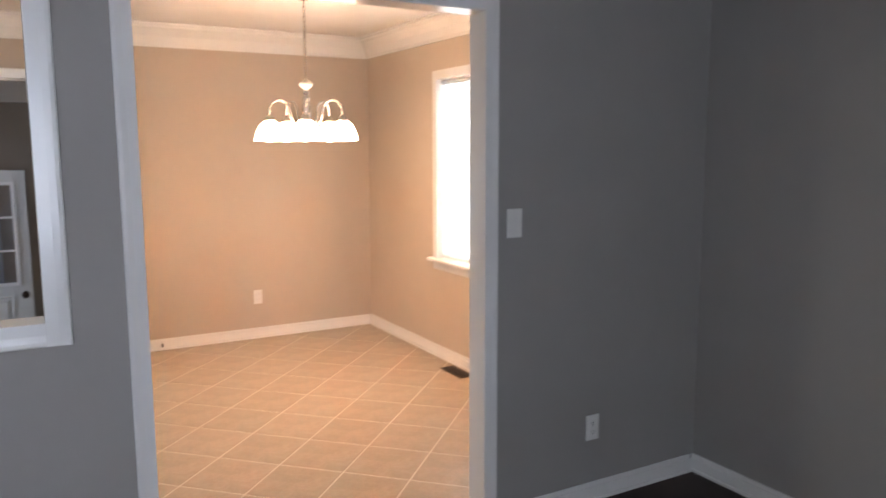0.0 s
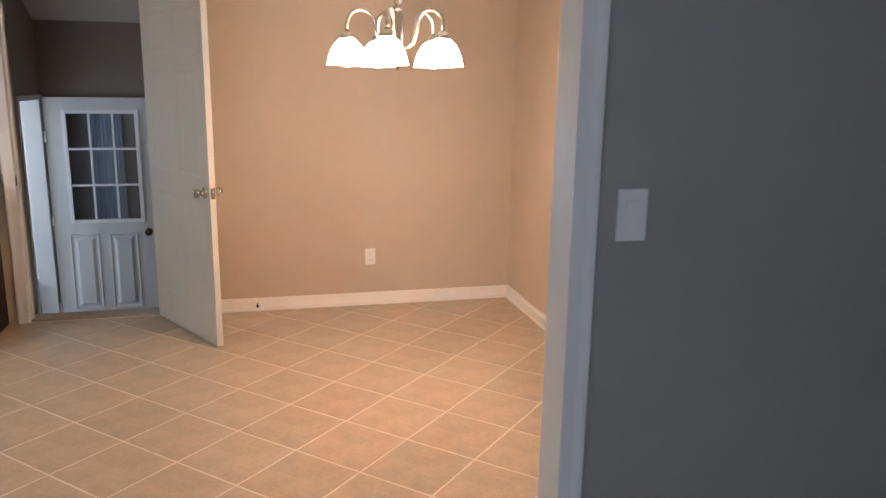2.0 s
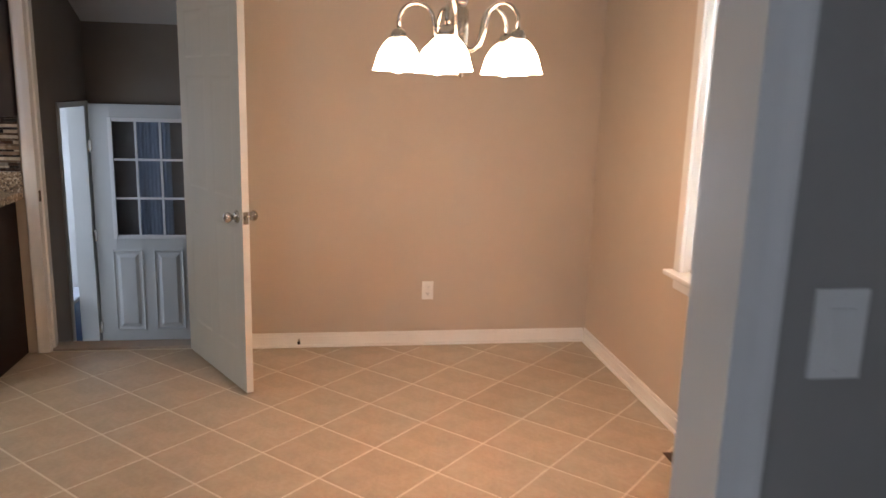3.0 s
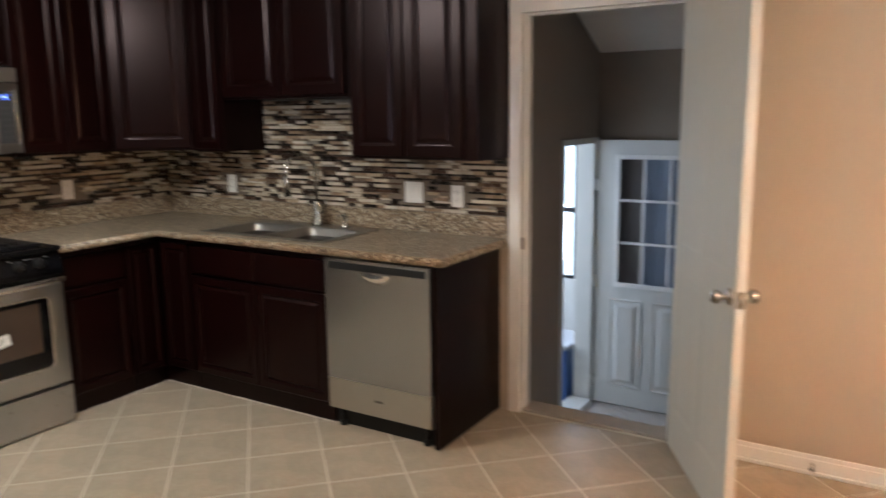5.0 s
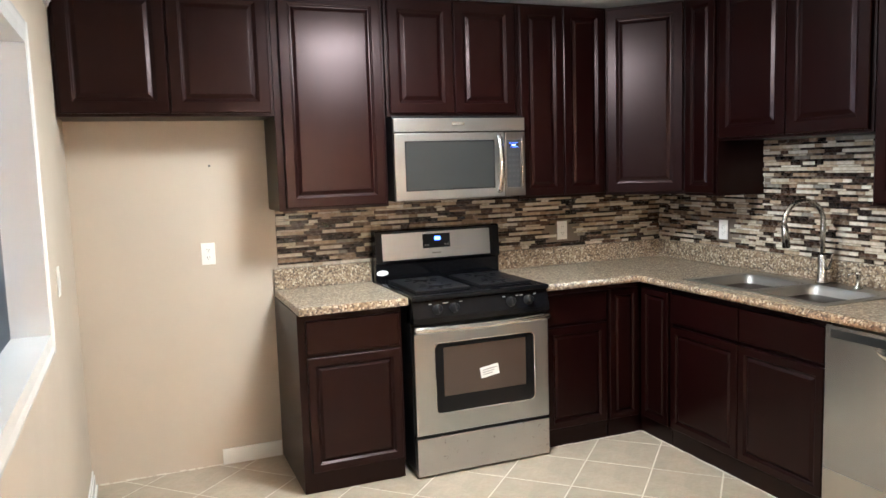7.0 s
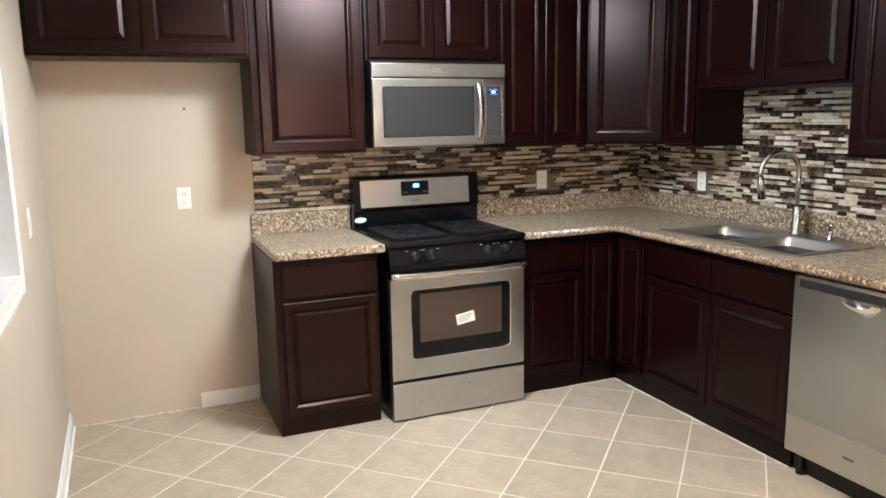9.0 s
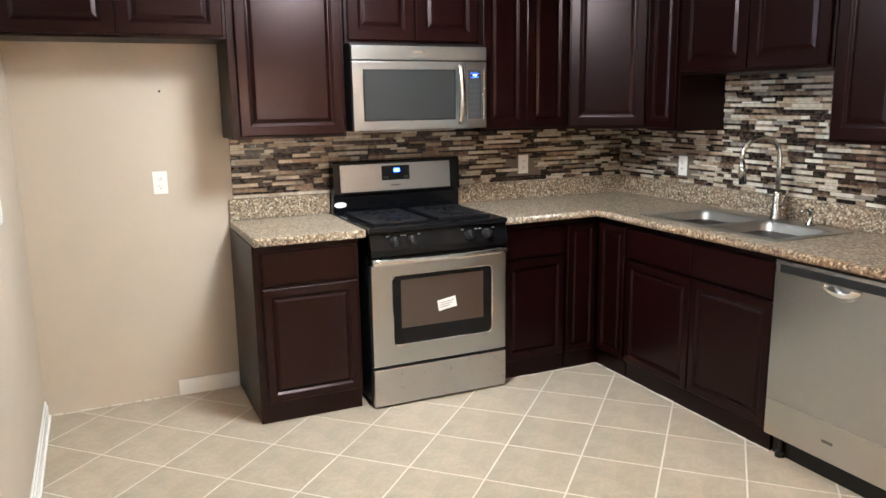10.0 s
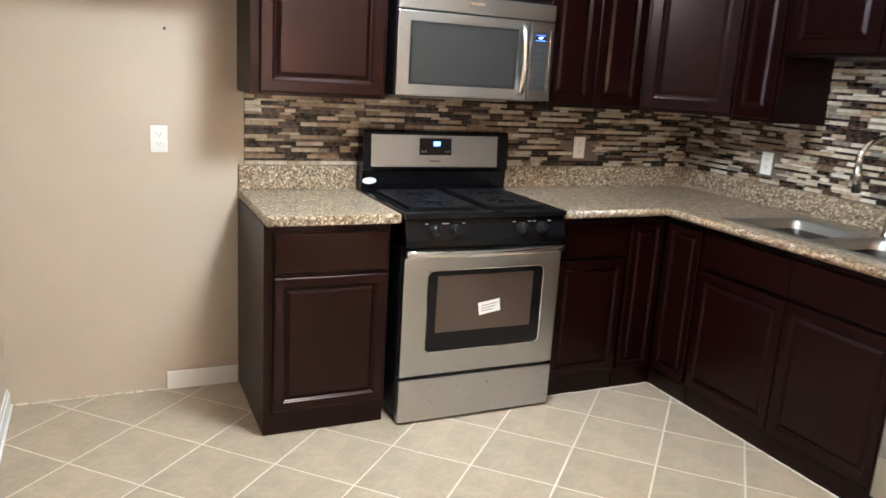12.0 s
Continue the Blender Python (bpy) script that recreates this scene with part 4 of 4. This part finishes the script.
# sloping control panel with four knobs
bm = bmesh.new()
vs0 = [bm.verts.new((x, SA, z)) for x, z in ((.58, .79), (SF + .012, .792), (SF + .016, .82), (SF - .014, .905), (.58, .905))]
vs1 = [bm.verts.new((x, SB, z)) for x, z in ((.58, .79), (SF + .012, .792), (SF + .016, .82), (SF - .014, .905), (.58, .905))]
bm.faces.new(vs0)
bm.faces.new(vs1[::-1])
for i in range(5):
    bm.faces.new((vs0[i], vs0[(i + 1) % 5], vs1[(i + 1) % 5], vs1[i]))
panel = part("control_panel", bm, BLACK, e, "glossy black knob panel")
tilt = math.degrees(math.atan2(.03, .085))
for y in (-1.868, -1.778, -1.462, -1.361):
    mm = pose(SF + .003, y, .857, 0, 90 - tilt, 0)
    kn = part("knob", lathe(bmesh.new(), [(.026, 0), (.026, .006), (.021, .008), (.019, .026), (.016, .029), (0, .029)], m=mm, n=20), BLACKM, e, "black control knob", True)
    bm = bmesh.new()
    box(bm, -.019, .019, -.0045, .0045, .026, .037, .002)
    bmesh.ops.transform(bm, matrix=mm, verts=bm.verts)
    part("grip", bm, BLACKM, kn)
    for dy in (-.038, .038):
        part("mark", bx(SF - .0005, SF + .001, y + dy - .008, y + dy + .008, .884, .888, m=None), INKS, panel)
# cooktop with rolled edge, flat grates
part("cooktop", bx(.06, SF + .008, SA - .003, SB + .003, .905, .930, bevel=.008), BLACK, e, "glossy black enamel cooktop")
for y0 in (SA + .05, (SA + SB) / 2 + .03):
    y1 = y0 + .30
    gr = part("grate", bx(.155, .585, y0, y1, .9305, .944, bevel=.004), IRON, e, "flat matt black grate")
    cy = (y0 + y1) / 2
    for cx in (.26, .48):
        part("burner_cap", lathe(bmesh.new(), [(.045, .944), (.045, .949), (.04, .951), (0, .951)], (cx, cy, 0), 18), BLACKM, gr)
        for a in range(0, 360, 45):
            mm = pose(cx, cy, .9442, 0, 0, a)
            part("slot", bx(.055, .092, -.006, .006, -.0005, .0012, m=mm), BLACK, gr)
# backguard
bm = bmesh.new()
prof = ((.022, .905), (.088, .905), (.092, 1.02), (.108, 1.035), (.096, 1.205), (.086, 1.212), (.022, 1.212))
vs0 = [bm.verts.new((x, SA - .002, z)) for x, z in prof]
vs1 = [bm.verts.new((x, SB + .002, z)) for x, z in prof]
bm.faces.new(vs0)
bm.faces.new(vs1[::-1])
for i in range(7):
    bm.faces.new((vs0[i], vs0[(i + 1) % 7], vs1[(i + 1) % 7], vs1[i]))
back = part("backguard", bm, BLACK, e, "black backguard")
gx = lambda z: .108 - .012 * (z - 1.035) / .17
lean = math.degrees(math.atan2(.012, .17))


def on_guard(name, y0, y1, z0, z1, t, mat, parent, lab="", lift=.0, bev=0):
    mm = pose(gx((z0 + z1) / 2) + lift, (y0 + y1) / 2, (z0 + z1) / 2, 0, -lean, 0)
    return part(name, bx(-.001, t, -(y1 - y0) / 2, (y1 - y0) / 2, -(z1 - z0) / 2, (z1 - z0) / 2, bevel=bev, m=mm), mat, parent, lab)


plate = on_guard("steel_plate", -1.962, -1.302, 1.043, 1.193, .004, STEEL, back, "brushed steel control plate", bev=.0015)
disp = on_guard("display", -1.722, -1.555, 1.100, 1.180, .002, BLACK, back, "dark display with blue digits", .0045)
on_guard("glow_field", -1.650, -1.614, 1.143, 1.165, .0014, BLUEL, back, "blue lit clock field", .0066, .0006)
on_guard("digits", -1.642, -1.622, 1.149, 1.159, .0008, WHITEL, back, "lit clock digits", .0082)
for k in range(4):
    on_guard("button", -1.712 + .016 * k + (.09 if k > 1 else 0), -1.702 + .016 * k + (.09 if k > 1 else 0), 1.112, 1.122, .001, STEELD, back, "", .0068)
on_guard("maker_badge", -1.668, -1.612, 1.068, 1.075, .0006, STEELD, back, "small dark badge", .0045)
part("round_sticker", lathe(bmesh.new(), [(0, .0006), (.026, .0006), (.026, 0)], m=pose(.0905, -1.962, .975, 0, 90, 0) @ Matrix.Diagonal((.6, 1.35, 1, 1)), n=20), PAPER, back, "white oval sticker")

# ---- microwave ----
MA, MB, MZ0, MZ1, MF = -1.976, -1.226, 1.386, 1.808, .412
e = thing("microwave", "stainless over-range microwave hung under the cabinet", "microwave", (.2, (MA + MB) / 2, MZ0))
part("body", bx(.001, MF - .02, MA, MB, MZ0, MZ1 + .012, bevel=.003), BLACKM, e)
part("vent_band", bx(MF - .02, MF + .010, MA, MB, 1.738, MZ1, bevel=.004), STEEL, e, "brushed steel vent band")
part("maker_badge", bx(MF + .010, MF + .0115, -1.655, -1.585, 1.772, 1.786, bevel=.0005), CHROME, e, "small bright badge")
dr = part("door", bx(MF - .02, MF + .012, MA, -1.352, MZ0 + .002, 1.733, bevel=.005), STEEL, e)
part("window_frame", bx(MF + .0121, MF + .0135, MA + .055, -1.412, 1.436, 1.692, bevel=.0005), BLACKM, dr)
part("window", bx(MF + .0136, MF + .0150, MA + .063, -1.420, 1.444, 1.684), MWGLASS, dr, "grey meshed door glass")
bm = bmesh.new()
prev = None
for i in range(19):
    a = math.pi * i / 18
    x, z, w = MF + .010 + .036 * math.sin(a) ** .6, 1.408 + .312 * i / 18, .0135 + .002 * math.sin(a)
    ring = [bm.verts.new((x + dx, -1.384 + dy, z)) for dx, dy in ((-.004, -w), (.003, -w * .92), (.006, -w * .5), (.007, 0), (.006, w * .5), (.003, w * .92), (-.004, w))]
    if prev:
        for k in range(7):
            bm.faces.new((prev[k], prev[(k + 1) % 7], ring[(k + 1) % 7], ring[k]))
    else:
        bm.faces.new(ring)
    prev = ring
bm.faces.new(prev)
part("handle", bm, POLISH, dr, "broad polished bowed handle", True)
cpn = part("control_panel", bx(MF - .02, MF + .010, -1.348, MB, MZ0 + .002, 1.733, bevel=.004), STEELD, e, "dark control panel")
part("keypad", bx(MF + .0101, MF + .0115, -1.338, -1.258, 1.436, 1.690), PANELG, cpn)
part("display", bx(MF + .0116, MF + .0122, -1.326, -1.268, 1.650, 1.676), BLACKM, cpn)
part("digits", bx(MF + .0123, MF + .0128, -1.307, -1.287, 1.6605, 1.6665), WHITEL, cpn, "lit clock digits")
for s in (0, 1):
    part("glow_edge", bx(MF + .0123, MF + .0127, -1.322, -1.272, 1.652 + .021 * s, 1.6535 + .021 * s), BLUEL, cpn)
for i in range(3):
    for k in range(6):
        part("button", bx(MF + .0116, MF + .0122, -1.330 + .025 * i, -1.314 + .025 * i, 1.46 + .029 * k, 1.472 + .029 * k), KEYG, cpn)
part("trim_edge", bx(MF + .010, MF + .014, -1.247, -1.243, 1.43, 1.70, bevel=.001), NICKEL, e, "thin bright trim line")
part("vent_grille", bx(.05, MF - .03, MA + .06, MB - .06, MZ0 - .004, MZ0 + .001), STEELD, e)

# ---- dishwasher ----
A, B, F = 1.872, 2.480, -.636
e = thing("dishwasher", "built-in stainless dishwasher with pocket handle", "dishwasher", ((A + B) / 2, -.3, 0))
part("tub", bx(A, B, F + .05, -.02, .1, .872), BLACKM, e)
part("kick_plate", bx(A, B, F + .06, -.05, .001, .098), BLACKM, e)
# separate lower strip, drawn where the door mirrors the floor
part("door_lower", bx(A, B, F, F + .045, .105, .2635, bevel=.0006), STEELL, e, "lower steel strip coloured with the floor's reflection")
dd = part("door", bx(A, B, F, F + .045, .264, .872, bevel=.0006), STEELX, e)
part("control_strip", bx(A + .026, B - .022, F - .0025, F + .002, .822, .857, bevel=.001), STRIP, dd, "dark grey control strip")
part("maker_badge", bx(2.155, 2.205, F - .0012, F + .001, .178, .190), STEELD, e, "small dark badge")
bm = bmesh.new()
n = 16
prev = None
for j in range(5):
    t = j / 4
    ring = []
    for i in range(n + 1):
        a = math.pi * i / n
        ring.append(bm.verts.new((2.185 + .082 * (1 - .25 * t) * math.cos(a), F - .002 - .028 * math.sin(t * math.pi / 2), .815 - (.050 * (1 - .55 * t)) * math.sin(a) + .002 * j)))
    if prev:
        for i in range(n):
            bm.faces.new((prev[i], prev[i + 1], ring[i + 1], ring[i]))
    prev = ring
part("handle", bm, CHROME, dd, "polished scooped handle", True)
for x in (A + .05, B - .05):
    part("foot", lathe(bmesh.new(), [(0, .0005), (.022, .0005), (.022, .02), (.01, .025), (.01, .1)], (x, F + .05, 0), 12), BLACKM, e)


# ---- outlets and switches ----
def wall_plate(kind, m, label, gangs=1, room=""):
    """Plate in local x (width) and z, looking along -y."""
    e = thing("light_switch" if kind == "switch" else "wall_outlet", label, "light switch" if kind == "switch" else "outlet", m=m)
    w = .070 + .046 * (gangs - 1)
    part("plate", bx(-w / 2, w / 2, -.0055, 0, -.057, .057, bevel=.0022), WHITEP, e, local=True)
    for g in range(gangs):
        cx = -.023 * (gangs - 1) + .046 * g
        if kind == "switch":
            part("rocker", bx(cx - .0165, cx + .0165, -.0085, -.005, -.033, .033, bevel=.0015), WHITEP, e, local=True)
            for z in (-.048, .048):
                part("screw", lathe(bmesh.new(), [(0, .0012), (.003, .001), (.0035, 0)], m=pose(cx, -.0055, z, 90, 0, 0), n=8), WHITEP, e, local=True)
        else:
            for z in (-.020, .020):
                r = part("receptacle", bx(cx - .0165, cx + .0165, -.0075, -.005, z - .0135, z + .0135, bevel=.004), WHITEP, e, local=True)
                for dx in (-.0065, .0065):
                    part("slot", bx(cx + dx - .001, cx + dx + .001, -.0082, -.0074, z - .002, z + .007), SLOT, r, local=True)
                part("slot", bx(cx - .002, cx + .002, -.0082, -.0074, z - .009, z - .0055), SLOT, r, local=True)
            part("screw", lathe(bmesh.new(), [(0, .0012), (.003, .001), (.0035, 0)], m=pose(cx, -.0055, 0, 90, 0, 0), n=8), WHITEP, e, local=True)
    return e


wall_plate("outlet", pose(0, -2.879, 1.144, 0, 0, 90), "white outlet on the bare wall of the fridge bay")
wall_plate("outlet", pose(.012, -.755, 1.138, 0, 0, 90), "white outlet in the mosaic next to the stove")
wall_plate("outlet", pose(.608, -.012, 1.136, 0, 0, 0), "white outlet in the mosaic beside the sink")
wall_plate("switch", pose(1.996, -.012, 1.138, 0, 0, 0), "white double switch plate in the mosaic", 2)
wall_plate("outlet", pose(2.268, -.012, 1.128, 0, 0, 0), "white outlet in the mosaic near the doorway")
wall_plate("outlet", pose(4.800, 0, .342, 0, 0, 0), "white outlet low on the dining wall")
wall_plate("switch", pose(.86, D, 1.165, 0, 0, 180), "white switch beside the pass-through")
wall_plate("switch", pose(4.824, LY, 1.256, 0, 0, 0), "white switch beside the wide opening")
wall_plate("outlet", pose(5.249, LY, .336, 0, 0, 0), "white outlet low on the living-room wall")
solid("wall_nail", lathe(bmesh.new(), [(.0, .012), (.006, .011), (.006, .009), (.002, .008), (.002, -.004)], m=pose(0, -2.847, 1.599, 0, 90, 0), n=10), SLOT, "small dark nail in the wall", "nail")
e = thing("door_stop", "small spring door stop on the baseboard", "door stop", (4.031, -.014, .06))
part("spring", tube(bmesh.new(), [(4.031, -.012, .05), (4.031, -.06, .058)], .006, 8), NICKEL, e, smooth=True)
part("tip", tube(bmesh.new(), [(4.031, -.06, .048), (4.031, -.075, .047)], .009, 8), BLACKM, e)
e = thing("floor_register", "brown metal floor vent by the wall", "vent", (5.71, -1.66, 0))
part("rim", bx(5.655, 5.765, -1.80, -1.52, .0005, .006, bevel=.002), BRASSV, e)
for k in range(12):
    part("slat", bx(5.67, 5.75, -1.785 + .0215 * k, -1.773 + .0215 * k, .006, .008), SLOT, e)

# rough grout left along the bare wall where the baseboard is missing
bm = bmesh.new()
rg = random.Random(5)
yy = D + .03
while yy < -2.89:
    w = rg.uniform(.02, .06)
    box(bm, .001, rg.uniform(.006, .014), yy, yy + w, .0005, rg.uniform(.003, .007), .001)
    yy += w + rg.uniform(0, .02)
solid("trim_grout_edge", bm, GROUT, "rough grout edge along the bare wall", "trim", "structure")

# uneven bead of grout along the foot of the base cabinets
bm = bmesh.new()
for x0, x1, y0, y1, along in ((.600, .600, -1.236, -.600, 1), (.600, 1.866, -.600, -.600, 0)):
    p, end = (y0, y1) if along else (x0, x1)
    while p < end - .01:
        q = min(end, p + rg.uniform(.03, .09))
        w, h = rg.uniform(.004, .011), rg.uniform(.002, .005)
        if along:
            box(bm, .588, .589 + w, p, q, .0005, h, .0008)
        else:
            box(bm, p, q, -.589 - w, -.588, .0005, h, .0008)
        p = q + rg.uniform(0, .006)
solid("trim_grout_bead", bm, GROUT, "pale grout bead along the foot of the cabinets", "trim", "structure")

# ---- mosaic strips of the backsplash ----
THICK, THIN = .0170, .0092


def strip_mesh(cache, w, h, tone):
    key = (round(w, 4), h, tone)
    if key not in cache:
        b = bmesh.new()
        rings(b, w, h, [(0, .0), (0, .0062), (.0011, .0074)], Matrix())
        cache[key] = mesh_of("mosaic_strip", b, MOS[tone])
    return cache[key]


def mosaic(name, label, m, run, z_high, holes, near):
    """Random strips over a wall stretch; holes are plates left clear, near says where single strips are kept."""
    wall = solid(name, bx(0, run, -.004, -.0005, 1.036, 1.361, m=m), MGROUT, label, "backsplash", "structure")
    rnd = random.Random(name)
    cache, fields, count = {}, (bmesh.new(), bmesh.new()), 0
    widths = (.05, .05, .075, .10, .10, .125)
    zz, row = 1.038, 0
    while zz < 1.66:
        thick = row % 2 == 0
        h = THICK if thick else THIN
        x = -rnd.random() * .12
        while x < run:
            w = rnd.choice(widths)
            a, c = max(x, .001), min(x + w, run)
            x += w + .0012
            tone = 0 if (rnd.random() < (.66 if thick else .78)) == thick else 1
            if c - a < .012 or zz + h > z_high((a + c) / 2):
                continue
            if any(a < q1 and c > q0 and zz < q3 and zz + h > q2 for q0, q1, q2, q3 in holes):
                continue
            lift = rnd.choice((0, 0, .0012))
            at = m @ Matrix.Translation((a, -.0025 - lift, zz))
            if near(a, zz) and count < 300:
                ob = new("mosaic_strip", strip_mesh(cache, c - a, h, tone))
                ob.parent = wall
                ob.matrix_basis = at
                count += 1
            else:
                rings(fields[tone], c - a, h, [(0, .0), (0, .0062), (.0011, .0074)], at)
        zz += h + .0016
        row += 1
    tagged(part("mosaic_field", fields[0], MOSJ[0], wall, "pale cream and tan mosaic strips"), kind="stuff")
    tagged(part("mosaic_field", fields[1], MOSJ[1], wall, "dark brown and black glass mosaic strips"), kind="stuff")
    return wall


ML = "brown, cream and black glass mosaic strip backsplash"
mosaic("backsplash_west", ML + " behind the stove", pose(.0, -2.524, 0, 0, 0, 90), 2.522, lambda x: 1.361,
       [(1.743, 1.819, 1.08, 1.196)], lambda a, z: a < .95)
n0 = lambda x: 1.652 if .905 < x < 1.815 else 1.361
solid("backsplash_north_upper", bx(.905, 1.818, -.004, -.0005, 1.366, 1.652), MGROUT, ML + " above the sink", "backsplash", "structure")
mosaic("backsplash_north", ML + " behind the sink", pose(0, 0, 0, 0, 0, 0), 2.556, n0,
       [(.572, .644, 1.078, 1.194), (1.937, 2.055, 1.080, 1.196), (2.232, 2.304, 1.070, 1.186)], lambda a, z: .9 < a < 1.6)

# ---- floor tiles, laid diagonally ----
P, GAP, U0, V0 = .338, .0080, .131, 2.045
S2 = math.sqrt(.5)


def clip(poly, x0, x1, y0, y1):
    for axis, lim, sign in ((0, x0, 1), (0, x1, -1), (1, y0, 1), (1, y1, -1)):
        out = []
        for i in range(len(poly)):
            a, b = poly[i], poly[(i + 1) % len(poly)]
            da, db = sign * (a[axis] - lim), sign * (b[axis] - lim)
            if da >= 0:
                out.append(a)
            if da * db < 0:
                t = da / (da - db)
                out.append((a[0] + t * (b[0] - a[0]), a[1] + t * (b[1] - a[1])))
        poly = out
        if len(poly) < 3:
            return []
    return poly


def tile_mesh(poly):
    b = bmesh.new()
    cx = sum(p[0] for p in poly) / len(poly)
    cy = sum(p[1] for p in poly) / len(poly)
    k = 1 - .0022 / .16
    lo = [b.verts.new((x, y, -.0014)) for x, y in poly]
    mid = [b.verts.new((x, y, -.0006)) for x, y in poly]
    hi = [b.verts.new((cx + (x - cx) * k, cy + (y - cy) * k, 0)) for x, y in poly]
    n = len(poly)
    for a, c in ((lo, mid), (mid, hi)):
        for i in range(n):
            b.faces.new((a[i], a[(i + 1) % n], c[(i + 1) % n], c[i]))
    b.faces.new(hi)
    return mesh_of("floor_tile", b, TILE)


whole = None
h2 = (P - GAP) / 2
for i in range(-20, 30):
    for j in range(-10, 30):
        u, v_ = U0 + P * (i + .5), V0 + P * (j - 7 + .5)
        cx, cy = (u + v_) * S2, (u - v_) * S2
        corners = [(cx + (a + b) * S2, cy + (a - b) * S2) for a, b in ((-h2, -h2), (-h2, h2), (h2, h2), (h2, -h2))]
        poly = clip(corners, .002, W - .002, D - .03, -.002)
        if len(poly) < 3:
            continue
        area = abs(sum(poly[k][0] * poly[(k + 1) % len(poly)][1] - poly[(k + 1) % len(poly)][0] * poly[k][1] for k in range(len(poly)))) / 2
        if area < .0008:
            continue
        if area > (2 * h2) ** 2 - 1e-6:
            if whole is None:
                whole = tile_mesh([(x - cx, y - cy) for x, y in corners])
            ob = new("floor_tile", whole)
        else:
            ob = new("floor_tile", tile_mesh([(x - cx, y - cy) for x, y in poly]))
        ob.location = (cx, cy, 0)
        ob.parent = floor
